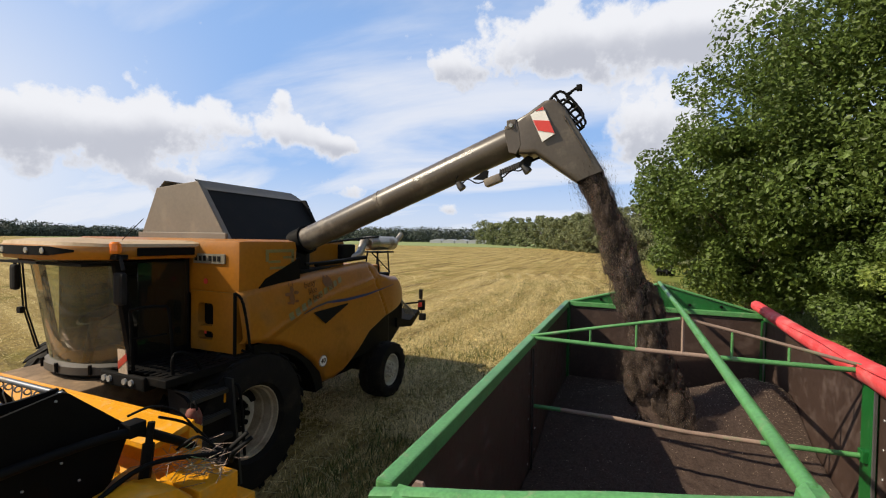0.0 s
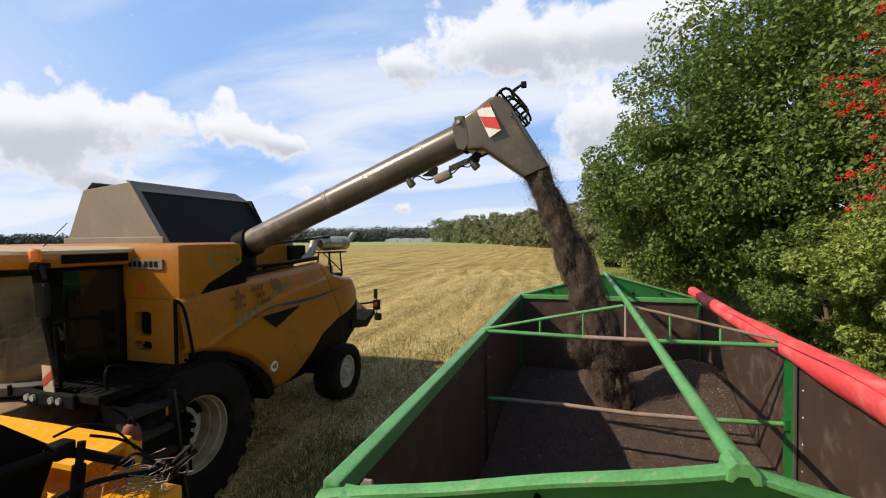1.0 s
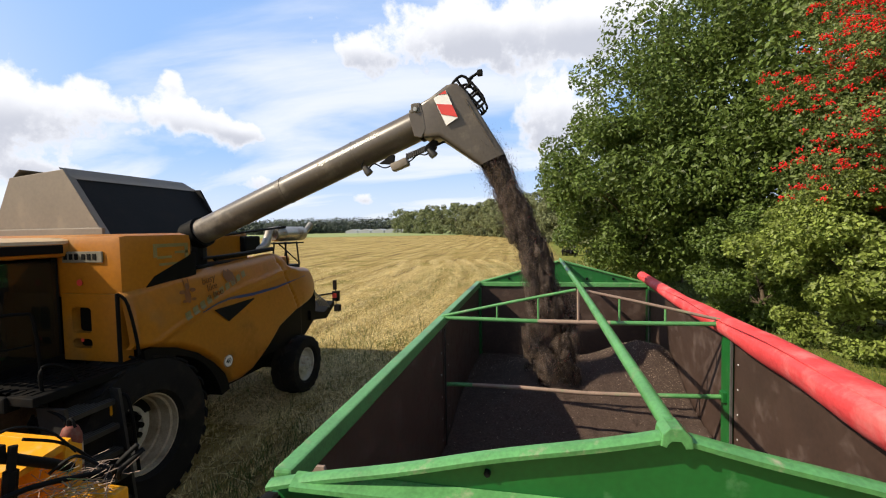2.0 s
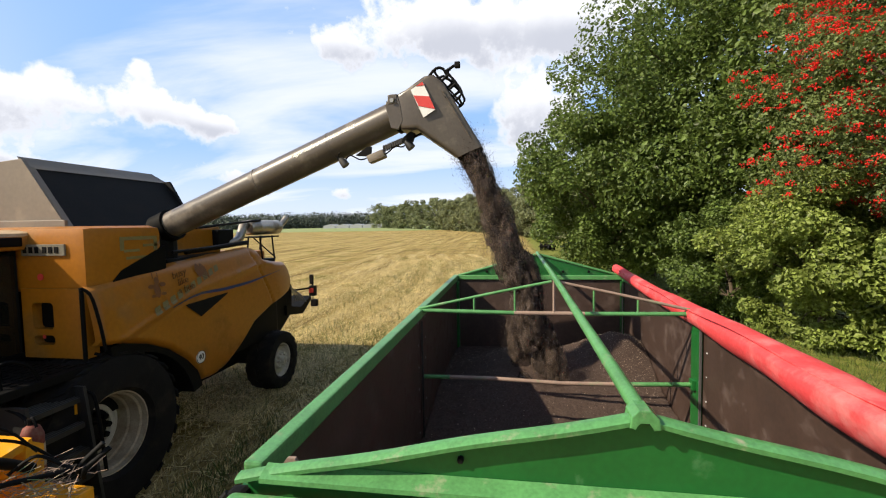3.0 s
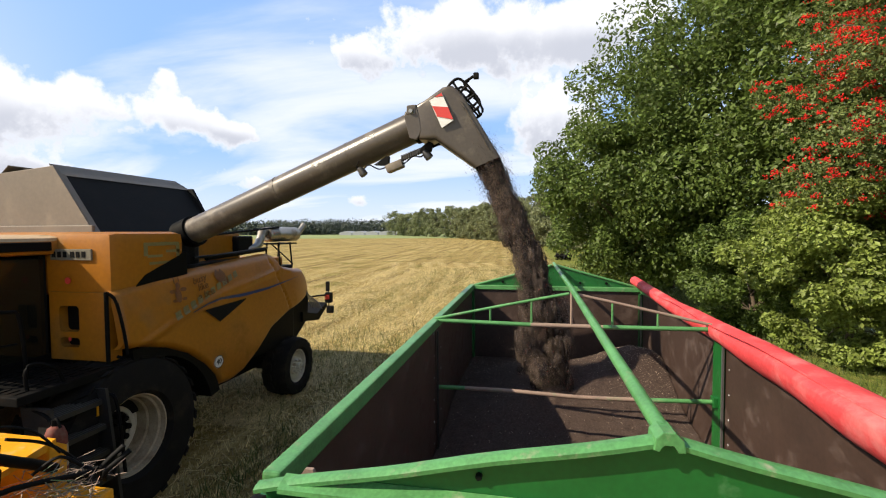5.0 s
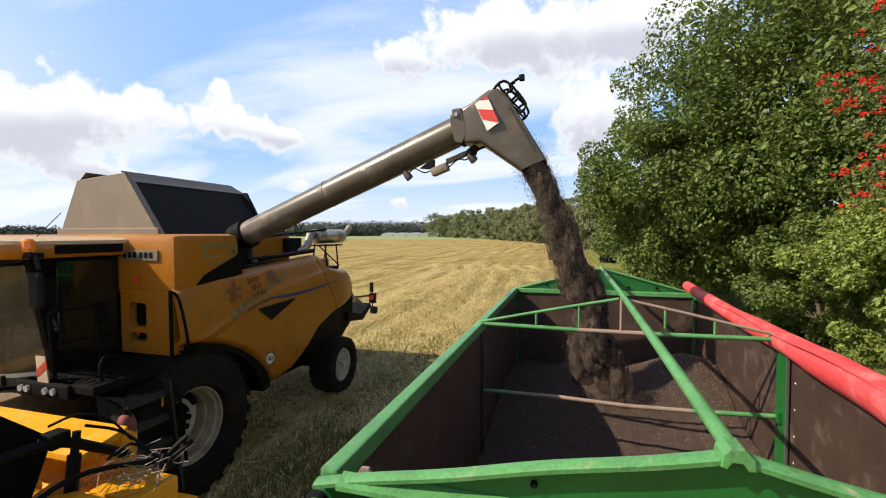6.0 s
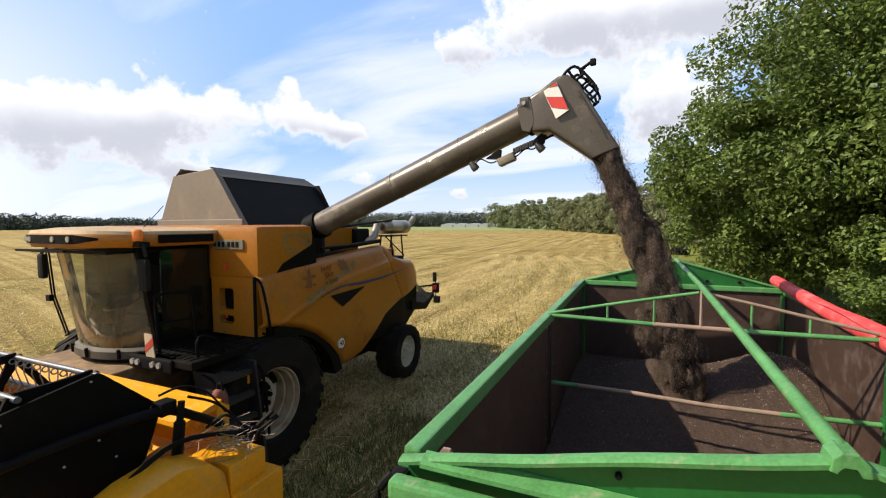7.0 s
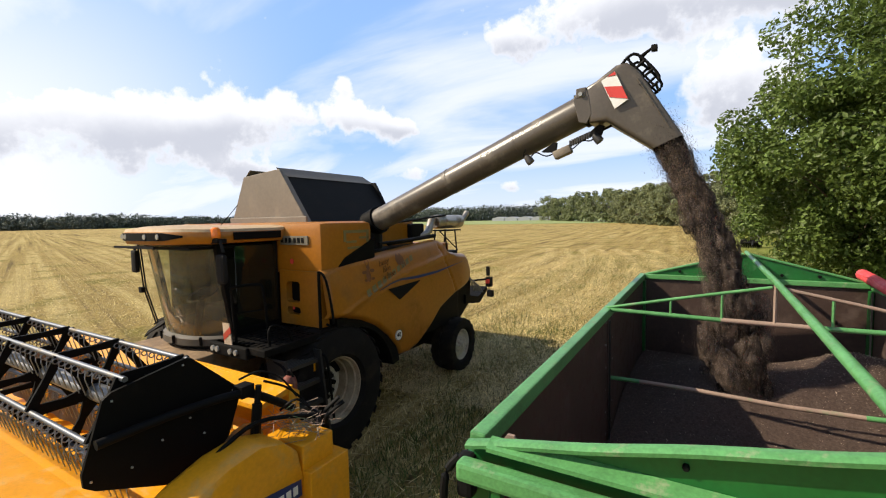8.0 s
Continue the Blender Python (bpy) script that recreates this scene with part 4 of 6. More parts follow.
        loft(bm, [[(xa, 2.9, z0), (xa, 5.0, z0), (xa - 0.03 * s, 5.0, z0), (xa - 0.03 * s, 2.9, z0)],
                  [(xb, 2.93, z1), (xb, 4.86, z1), (xb - 0.03 * s, 4.86, z1), (xb - 0.03 * s, 2.93, z1)]])
        part("hood_slope", bm, M_SHEET, co, "near-black rubber side sheet")
        bm = B()
        loft(bm, [[(xb + 0.03 * s, 2.9, z1 - 0.02), (xb + 0.03 * s, 4.93, z1 - 0.02), (xb, 4.93, z1 + 0.0), (xb, 2.9, z1 + 0.0)],
                  [(xb - 0.12 * s, 2.9, z2 - 0.01), (xb - 0.12 * s, 4.8, z2 - 0.01), (xb - 0.13 * s, 4.8, z2 + 0.01), (xb - 0.13 * s, 2.9, z2 + 0.01)]])
        part("hood_lid", bm, M_GREY, co, "folded grey lid edge")
        bm = B()
        loft(bm, [[(xa + 0.01 * s, 2.89, z0), (xa + 0.01 * s, 2.96, z0), (xa - 0.03 * s, 2.96, z0), (xa - 0.03 * s, 2.89, z0)],
                  [(xb + 0.012 * s, 2.91, z1), (xb + 0.012 * s, 2.97, z1), (xb - 0.03 * s, 2.97, z1), (xb - 0.03 * s, 2.91, z1)]])
        part("hood_corner", bm, M_GREY, co)
    build_cab(co)
    # wheels
    for s in (1, -1):
        wheel("front_wheel", co, CX + s * 1.38, 2.53, 1.062, 0.85, 0.64, 0.42, s, M_RIM, 24, 0.33)
        wheel("rear_wheel", co, CX + s * 1.36, 6.05, 0.738, 0.53, 0.46, 0.30, s, M_RIM, 18, 0.06)
    bm = B()
    tube(bm, [(CX - 1.3, 2.53, 1.06), (CX + 1.3, 2.53, 1.06)], 0.16, 10)
    tube(bm, [(CX - 1.2, 6.05, 0.74), (CX + 1.2, 6.05, 0.74)], 0.1, 10)
    box(bm, CX - 1.0, CX + 0.9, 2.2, 6.3, 0.75, 1.3, 0.05)
    part("axle", bm, M_BLACK, co)
    # front wheel arch
    bm = B()
    rings = []
    for i in range(13):
        a = radians(12 + 88 * i / 12)
        y, z = 2.7 + 1.13 * math.cos(a), 0.86 + 1.13 * math.sin(a)
        y2, z2_ = 2.7 + 0.97 * math.cos(a), 0.86 + 0.97 * math.sin(a)
        rings.append([(XS + 0.07, y, z), (XS + 0.07, y2, z2_), (-5.3, y2, z2_), (-5.3, y, z)])
    loft(bm, rings)
    part("wheel_arch", bm, M_BLACK, co, "black plastic wheel arch", 40)
    # steps, platform and rails
    bm = B()
    box(bm, -5.35, -4.45, 1.45, 2.34, 1.78, 1.86, 0.01)
    for i in range(9):
        for k in range(5):
            box(bm, -5.3 + i * 0.09, -5.26 + i * 0.09, 1.5 + k * 0.16, 1.6 + k * 0.16, 1.86, 1.868)
    part("platform", bm, M_BLACK, co, "black cleated platform beside the cab")
    for i in range(5):
        bm = B()
        xo, z = -4.34 + 0.035 * i, 1.62 - 0.235 * i
        teeth = []
        for k in range(6):
            x = xo - 0.232 + k * 0.04
            teeth += [(x, z), (x + 0.004, z + 0.009), (x + 0.016, z + 0.009), (x + 0.02, z)]
        prism(bm, [(xo - 0.24, z - 0.045), (xo - 0.24, z)] + teeth + [(xo, z), (xo, z - 0.045)], "y", 1.62, 2.08)
        part("step", bm, M_STEP, co, "black cleated step")
    for y in (1.6, 2.1):
        bm = B()
        prism(bm, [(-4.62, 1.72), (-4.31, 1.72), (-4.17, 0.6), (-4.44, 0.6)], "y", y - 0.015, y + 0.015)
        part("step_side", bm, M_STEP, co)
    for x in (-4.52, -4.42):
        bm = B()
        box(bm, x - 0.035, x + 0.035, 2.06, 2.083, 1.46, 1.56)
        part("warning_sticker", bm, M_YEL_SUN, co)

    def rail(pts, r=0.016):
        b2 = B()
        tube(b2, smooth_pts(pts, 4), r, 8)
        part("handrail", b2, M_BLACK2, co, "", 60)
    rail([(-4.47, 2.27, 1.9), (-4.46, 2.26, 2.62)], 0.02)
    rail([(-4.44, 2.24, 2.62), (-4.38, 2.3, 2.5), (-4.36, 2.38, 1.98), (-4.46, 2.36, 1.95)])
    rail([(-5.0, 1.5, 1.86), (-5.02, 1.48, 2.42), (-5.0, 1.5, 2.5), (-4.95, 1.75, 2.5), (-4.92, 1.82, 2.42), (-4.9, 1.85, 1.86)])
    rail([(-5.01, 1.5, 2.2), (-4.93, 1.8, 2.2)], 0.009)
    rail([(-4.55, 1.62, 1.7), (-4.57, 1.6, 2.0), (-4.55, 1.66, 2.08), (-4.51, 1.8, 2.0), (-4.5, 1.86, 1.86)])
    rail([(-4.16, 1.58, 0.9), (-4.25, 1.56, 1.55), (-4.33, 1.58, 1.66), (-4.5, 1.6, 1.7)])
    rail([(-4.16, 2.13, 0.9), (-4.25, 2.15, 1.55), (-4.33, 2.13, 1.66), (-4.5, 2.1, 1.7)])
    # warning board and lamps under the cab edge
    bm = B()
    prism(bm, [(-5.12, 1.86), (-4.98, 1.86), (-5.02, 2.1), (-5.14, 2.1)], "y", 1.43, 1.44)
    # dull tones in place of white and red stand in for shade
    part("warning_board", bm, M_CHAFF, co, "small red and white warning board")
    bm = B()
    prism(bm, [(-5.12, 1.9), (-4.985, 2.0), (-5.0, 2.07), (-5.13, 1.97)], "y", 1.426, 1.43)
    part("warning_stripe", bm, M_REDLENS, co)
    bm = B()
    box(bm, -5.4, -4.72, 1.42, 1.55, 1.72, 1.86, 0.02)
    part("lamp_bar", bm, M_BLACK, co)
    for x in (-5.0, -4.9, -5.32, -5.24):
        bm = B()
        lathe(bm, [(0, 0.02), (0.03, 0.02), (0.034, 0)], 12, pose(x, 1.42, 1.79, 0, 0, -90))
        part("work_lamp", bm, M_LENS, co)
    # engine deck: muffler, pipe, lines
    bm = B()
    lathe(bm, [(0, 0), (0.11, 0.0), (0.135, 0.03), (0.135, 0.2), (0.141, 0.21), (0.141, 0.24), (0.135, 0.25), (0.135, 0.86), (0.115, 0.9), (0, 0.9)], 24, pose(-4.95, 5.76, 3.17, 0, 0, 86))
    part("muffler", bm, M_GALV, co, "dusty steel exhaust muffler", 40)
    bm = B()
    tube(bm, smooth_pts([(-4.98, 5.8, 3.2), (-4.95, 5.65, 3.22), (-4.9, 5.5, 3.1), (-4.9, 5.35, 2.95), (-5.05, 5.0, 2.92), (-5.2, 4.8, 3.0)], 5), 0.07, 10)
    part("exhaust_pipe", bm, M_GALV, co, "", 60)
    bm = B()
    tube(bm, smooth_pts([(-4.92, 6.6, 3.16), (-4.93, 6.78, 3.18), (-4.92, 6.92, 3.26), (-4.9, 7.02, 3.36)], 5), 0.06, 10)
    part("tail_pipe", bm, M_GALV, co, "", 60)
    bm = B()
    for y in (5.95, 6.35):
        tube(bm, [(-4.8, y, 2.55), (-4.84, y, 3.02)], 0.015, 6)
        tube(bm, [(-5.1, y, 2.7), (-5.06, y, 3.02)], 0.015, 6)
    box(bm, -5.12, -4.75, 5.85, 6.45, 2.985, 3.01)
    tube(bm, [(-4.78, 6.35, 2.6), (-4.95, 5.9, 3.0)], 0.012, 6)
    tube(bm, [(-4.8, 4.3, 3.18), (-4.85, 6.0, 3.3)], 0.02, 6)
    box(bm, -5.4, -4.9, 4.9, 5.3, 2.9, 3.15, 0.03)
    part("muffler_frame", bm, M_BLACK, co)
    bm = B()
    tube(bm, [(-4.66, 3.9, 2.86), (-4.62, 5.2, 2.93)], 0.035, 8)
    tube(bm, [(-4.6, 3.6, 2.88), (-4.6, 4.5, 2.9)], 0.02, 8)
    part("hydraulic_line", bm, M_BLACK, co)
    # rear: lamp cluster, spreader tray
    bm = B()
    prism(bm, [(7.0, 1.35), (7.7, 1.25), (8.15, 1.5), (8.1, 1.58), (7.6, 1.4), (7.0, 1.55)], "x", CX - 1.1, -4.95, 0.01)
    part("spreader_tray", bm, M_BLACK, co, "black straw spreader tray")
    bm = B()
    for i in range(6):
        tube(bm, [(-4.95, 7.15 + 0.09 * i, 1.95 - 0.05 * i), (-4.9, 7.3 + 0.09 * i, 1.6 - 0.02 * i)], 0.012, 6)
    part("spreader_tines", bm, M_STEEL, co)
    bm = B()
    box(bm, -4.85, -4.7, 7.8, 7.9, 1.62, 1.85, 0.015)
    box(bm, -4.83, -4.75, 7.8, 7.86, 1.88, 2.1, 0.015)
    box(bm, -4.83, -4.68, 7.82, 7.92, 1.38, 1.54, 0.02)
    tube(bm, [(-5.0, 7.5, 1.8), (-4.8, 7.85, 1.8)], 0.02, 6)
    tube(bm, [(-4.78, 7.85, 1.4), (-4.78, 7.85, 2.1)], 0.012, 6)
    part("rear_lamp", bm, M_BLACK, co, "black rear lamp cluster on a bracket")
    bm = B()
    box(bm, -4.84, -4.74, 7.79, 7.80, 1.70, 1.8)
    part("reflector", bm, M_REDLENS, co)
    return co


def build_cab(co):
    """Cab with bowed front glass, roof shield, mirror and beacon."""
    zb, zt = 1.78, 3.0
    CX = -6.0
    xl, xr = CX - 0.72, CX + 0.72

    def front(x, z):
        u = (x - CX) / 0.72
        return 1.74 - 0.34 * (1 - abs(u) ** 2.4) - 0.20 * (z - zb) / (zt - zb)

    bm = B()
    n = 20
    rows = []
    for z in (zb + 0.1, 2.2, 2.6, zt):
        rows.append([(xl + 0.06 + (xr - xl - 0.12) * i / n, front(xl + 0.06 + (xr - xl - 0.12) * i / n, z), z) for i in range(n + 1)])
    loft(bm, rows, False)
    ob = part("windscreen", bm, M_GLASS, co, "dusty tinted bowed windscreen", 60)
    ob.visible_shadow = False
    # side glass
    for s, x in ((1, xr), (-1, xl)):
        bm = B()
        box(bm, x - 0.006, x + 0.006, 1.72, 2.3, 1.9, 2.95)
        ob = part("side_glass", bm, M_GLASS2, co, "dusty side window")
        ob.visible_shadow = False
        for y in (1.66, 2.38):
            bm = B()
            dy = -0.2 if y < 2 else 0
            prism(bm, [(y, zb), (y + 0.09, zb), (y + 0.09 + dy, zt + 0.05), (y + dy, zt + 0.05)], "x", x - 0.05, x + 0.025, 0.01)
            part("cab_pillar", bm, M_BLACK2, co)
        bm = B()
        box(bm, x - 0.03, x + 0.012, 1.7, 2.4, 1.78, 1.95, 0.01)
        part("door_sill", bm, M_BLACK2, co)
    bm = B()
    box(bm, xl, xr, 2.27, 2.33, zb, zt + 0.0)
    part("cab_back", bm, M_BLACK, co)
    bm = B()
    poly = [(xl, 2.4)] + [(xl + (xr - xl) * i / n, front(xl + (xr - xl) * i / n, zb)) for i in range(n + 1)] + [(xr, 2.4)]
    prism(bm, poly, "z", zb - 0.06, zb + 0.02)
    part("cab_floor", bm, M_BLACK, co)
    bm = B()
    rings = []
    for i in range(n + 1):
        x = xl + (xr - xl) * i / n
        y = front(x, zb)
        rings.append([(x * 1.0, y - 0.07, zb - 0.01), (x, y - 0.07, zb + 0.07), (x, y - 0.01, zb + 0.1), (x, y + 0.06, zb + 0.07), (x, y + 0.06, zb - 0.03)])
    loft(bm, rings)
    part("front_bumper", bm, M_BAND, co, "grey band under the windscreen", 40)
    for i in range(3):
        bm = B()
        x = xl + 0.35 + i * 0.4
        tube(bm, [(x, front(x, zb) - 0.075, zb + 0.0), (x, front(x, zb) - 0.08, zb + 0.1)], 0.02, 6)
        part("band_clip", bm, M_BLACK, co)
    bm = B()
    box(bm, xl + 0.03, xr - 0.03, 1.2, 2.26, 2.93, 2.96)
    part("headliner", bm, M_BLACK, co)
    # interior: seat, console, wheel
    bm = B()
    box(bm, CX - 0.25, CX + 0.25, 1.85, 2.2, 2.0, 2.15, 0.04)
    box(bm, CX - 0.24, CX + 0.24, 2.14, 2.26, 2.15, 2.75, 0.04)
    part("driver_seat", bm, M_BLACK, co, "empty black driver seat")
    bm = B()
    tube(bm, [(CX, 1.62, 1.8), (CX, 1.72, 2.3)], 0.05, 8)
    lathe(bm, [(0.17, 0), (0.19, 0.012), (0.21, 0), (0.19, -0.012), (0.17, 0)], 20, pose(CX, 1.74, 2.33, 0, -65, -90))
    part("steering_column", bm, M_BLACK, co)
    # roof
    bm = B()
    rings = []

    def outline(grow, z, dz):
        pts = []
        for i in range(25):
            u = -1 + 2 * i / 24
            x = CX + (0.84 + grow) * math.copysign(abs(u) ** 0.8, u)
            y = 1.36 - 0.33 * (1 - abs(u) ** 2.6) - grow
            pts.append((x, y, z + dz * (1 - abs(u) ** 2)))
        pts += [(CX + 0.87 + grow, 2.3, z), (CX + 0.82, 2.45, z), (CX - 0.82, 2.45, z), (CX - 0.87 - grow, 2.3, z)]
        return pts
    for grow, z, dz in ((-0.12, 2.985, 0.0), (-0.02, 3.0, 0.0), (0.0, 3.06, 0.01), (0.0, 3.12, 0.015), (-0.03, 3.155, 0.02), (-0.2, 3.175, 0.02), (-0.5, 3.185, 0.02)):
        rings.append(outline(grow, z, dz))
    loft(bm, rings)
    roof = part("cab_roof", bm, M_YEL_SHADE, co, "yellow cab roof with dark lamp band", 50)
    bm = B()
    loft(bm, [outline(-0.005, 3.124, 0.015), outline(-0.02, 3.158, 0.02), outline(-0.2, 3.185, 0.02), outline(-0.5, 3.195, 0.02)])
    part("roof_skin", bm, M_ROOF, roof, "pale dusty roof skin", 50)
    bm = B()
    rings = []
    for i in range(17):
        u = -0.80 + 1.5 * i / 16
        x = CX + 0.85 * math.copysign(abs(u) ** 0.8, u)
        y = 1.36 - 0.33 * (1 - abs(u) ** 2.6) - 0.004
        t = min(i, 16 - i) / 4
        h = 0.045 * min(1, 0.25 + t)
        rings.append([(x, y - 0.006, 3.085 - h), (x, y - 0.006, 3.085 + h), (x, y + 0.03, 3.085 + h), (x, y + 0.03, 3.085 - h)])
    loft(bm, rings)
    part("lamp_band", bm, M_BLACK2, roof, "dark lamp band in the roof edge", 40)
    for u in (-0.6, -0.45, -0.3, 0.1, 0.35):
        x = CX + 0.85 * math.copysign(abs(u) ** 0.8, u)
        y = 1.36 - 0.33 * (1 - abs(u) ** 2.6) - 0.012
        bm = B()
        lathe(bm, [(0, 0.008), (0.028, 0.008), (0.032, 0)], 12, pose(x, y, 3.085, 0, 0, -90))
        part("roof_lamp", bm, M_LENS, roof)
    bm = B()
    box(bm, CX + 0.855, CX + 0.88, 1.62, 2.28, 3.03, 3.12, 0.01)
    part("roof_side_vent", bm, M_BLACK2, roof)
    # mirror and beacon on the near side, mirror on the far side, wiper linkage, antenna
    bm = B()
    tube(bm, [(xr + 0.05, 1.5, 3.03), (xr + 0.2, 1.42, 3.02), (xr + 0.25, 1.42, 2.9)], 0.018, 8)
    box(bm, xr + 0.15, xr + 0.3, 1.37, 1.44, 2.55, 2.88, 0.04)
    part("mirror", bm, M_SHEET, co, "dark grey wing mirror")
    bm = B()
    lathe(bm, [(0, 0), (0.05, 0), (0.055, 0.03), (0.05, 0.1), (0.03, 0.12), (0, 0.12)], 14, pose(xr + 0.12, 1.42, 3.06, 0, -90, 0))
    part("beacon", bm, M_AMBER, co, "amber rotating beacon")
    bm = B()
    box(bm, xr + 0.02, xr + 0.2, 1.38, 1.5, 3.0, 3.05, 0.01)
    tube(bm, [(xr + 0.08, 1.42, 3.0), (xr + 0.08, 1.42, 3.06)], 0.05, 10)
    box(bm, xr - 0.02, xr + 0.06, 1.34, 1.42, 3.02, 3.1, 0.01)
    part("beacon_bracket", bm, M_BLACK, co)
    bm = B()
    tube(bm, [(xr + 0.1, 1.5, 3.2), (xr + 0.35, 1.55, 3.42)], 0.004, 5)
    part("antenna", bm, M_BLACK, co)
    bm = B()
    box(bm, xl - 0.2, xl - 0.08, 1.33, 1.4, 2.6, 2.9, 0.04)
    tube(bm, [(xl - 0.14, 1.36, 2.9), (xl, 1.4, 3.02)], 0.015, 8)
    part("mirror", bm, M_SHEET, co)
    bm = B()
    for dx in (0, 0.06):
        tube(bm, [(xl - 0.04 + dx, 1.36, 2.95), (xl + 0.0 + dx, 1.38, 2.4), (xl + 0.1 + dx, 1.45, 1.95)], 0.01, 6)
    box(bm, xl - 0.03, xl + 0.04, 1.33, 1.38, 2.35, 2.42)
    part("wiper_linkage", bm, M_BLACK, co)
    bm = B()
    box(bm, CX - 0.55, CX + 0.35, 1.0, 1.03, 2.955, 2.98)
    part("sun_visor", bm, M_BLACK, co)


full_size(build_combine())


# ---- unloading auger (its own swinging arm on the combine) ----
def build_auger():
    au = thing("unloading_auger", (-4.86, 3.7, 3.18), "long grey-brown unloading auger with spout and warning board", "auger")
    a, b_ = Vector((-4.72, 3.68, 3.20)), Vector((-1.56, 3.42, 4.375))
    d = (b_ - a).normalized()
    bm = B()
    tube(bm, [a - d * 0.12, a + d * 0.1], 0.2, 24)
    part("base_collar", bm, M_BLACK2, au, "black swivel collar", 50)
    bm = B()
    tube(bm, [a + d * 0.08, a + (b_ - a) * 0.46], 0.166, 28)
    part("lower_tube", bm, M_AUG, au, "", 50)
    for t in (0.44, 0.745):
        bm = B()
        tube(bm, [a + (b_ - a) * t, a + (b_ - a) * (t + 0.006)], 0.1715, 28)
        part("seam_ring", bm, M_AUG, au, "", 50)
    bm = B()
    tube(bm, [a + (b_ - a) * 0.46, b_], 0.168, 28)
    part("upper_tube", bm, M_AUG, au, "", 50)
    bm = B()
    tube(bm, [b_ - d * 0.06, b_ + d * 0.05], 0.19, 28)
    part("clamp_band", bm, M_BLACK, au, "", 50)
    bm = B()
    p = b_ + Vector((-0.02, -0.19, 0.12))
    box(bm, p.x - 0.05, p.x + 0.05, p.y - 0.02, p.y + 0.02, p.z - 0.05, p.z + 0.05, 0.01)
    lathe(bm, [(0, 0.03), (0.03, 0.03), (0.03, 0)], 10, pose(p.x, p.y, p.z, 0, 0, -90))
    part("clamp_bolt", bm, M_AUG, au)
    # spout: a flared box section, bent down, narrow at the mouth
    outline = [(-1.60, 4.53), (-1.43, 4.60), (-1.24, 4.72), (-1.14, 4.73), (-1.03, 4.63), (-0.645, 3.98), (-0.775, 3.93), (-0.905, 3.87), (-1.33, 4.18), (-1.50, 4.185)]
    bm = B()
    lo, hi = [], []
    for sgn, store in ((-1, lo), (1, hi)):
        for x, z in outline:
            w = interp(x + 0.3 * (4.5 - z), ((-1.7, 0.165), (-1.4, 0.21), (-1.0, 0.20), (-0.5, 0.13)))
            store.append(bm.verts.new((x, b_.y + sgn * w, z)))
    k = len(outline)
    fs = [bm.faces.new(lo), bm.faces.new(hi)]
    for i in range(k):
        if i not in (5, 6):
            bm.faces.new((lo[i], lo[(i + 1) % k], hi[(i + 1) % k], hi[i]))
    bmesh.ops.recalc_face_normals(bm, faces=bm.faces)
    bmesh.ops.bevel(bm, geom=[e for f in fs for e in f.edges if len(e.link_faces) == 2], offset=0.05, segments=4, profile=0.6, affect="EDGES")
    sp = part("spout", bm, M_AUG, au, "grey-brown sheet spout bent downwards", 45)
    bm = B()
    y0 = b_.y - 0.205
    for i in range(5):
        t = i / 5
        x, z = -1.02 + 0.27 * t, 4.50 - 0.44 * t
        box(bm, x - 0.008, x + 0.008, y0 + 0.05 * t + 0.0, y0 + 0.05 * t + 0.03, z - 0.008, z + 0.008)
    tube(bm, [(-1.04, b_.y - 0.2, 4.55), (-0.76, b_.y - 0.148, 4.06)], 0.008, 6)
    part("spout_seam", bm, M_AUG, sp)
    # red and white board, bent to the elbow
    yw = b_.y - 0.222

    def quad(name, pts, material, off, parent, label=""):
        b2 = B()
        prism(b2, pts, "y", yw - off - 0.004, yw - off)
        return part(name, b2, material, parent, label)
    wb = quad("warning_board", [(-1.375, 4.575), (-1.245, 4.65), (-1.12, 4.36), (-1.245, 4.285)], M_WHITE, 0.0, au, "red and white striped warning board")
    quad("red_stripe", [(-1.345, 4.515), (-1.178, 4.495), (-1.122, 4.365), (-1.293, 4.405)], M_SIGNRED, 0.005, wb)
    quad("red_stripe", [(-1.318, 4.608), (-1.247, 4.647), (-1.232, 4.612)], M_SIGNRED, 0.005, wb)
    # guard rack: an arched plate frame with windows, standing off the elbow
    g0 = Vector((-1.17, b_.y - 0.14, 4.66))
    gx, gz = Vector((0.62, 0, -0.785)), Vector((0.785, 0, 0.62))
    rack = []

    def bar(pts, r):
        b2 = B()
        tube(b2, pts, r, 6)
        rack.append(part("guard_bar", b2, M_BLACK, rack[0], "", 50) if rack else part("guard_rack", b2, M_BLACK, au, "black steel guard rack", 50))
    for y in (0.0, 0.28):
        o = g0 + Vector((0, y, 0))
        bar(smooth_pts([o - gx * 0.06 + gz * 0.0, o - gx * 0.08 + gz * 0.10, o - gx * 0.03 + gz * 0.18, o + gx * 0.24 + gz * 0.19, o + gx * 0.31 + gz * 0.14, o + gx * 0.30 + gz * 0.02], 3), 0.015)
        bar([o - gx * 0.06, o + gx * 0.30 + gz * 0.02], 0.015)
        bar([o - gx * 0.07 + gz * 0.09, o + gx * 0.31 + gz * 0.1], 0.012)
        for t in (0.06, 0.18):
            bar([o + gx * t, o + gx * t + gz * 0.185], 0.014)
    for t, h in ((-0.07, 0.10), (0.0, 0.18), (0.12, 0.185), (0.24, 0.19), (0.31, 0.12), (-0.06, 0.0), (0.30, 0.02)):
        o = g0 + gx * t + gz * h
        bar([o, o + Vector((0, 0.28, 0))], 0.013)
    bm = B()
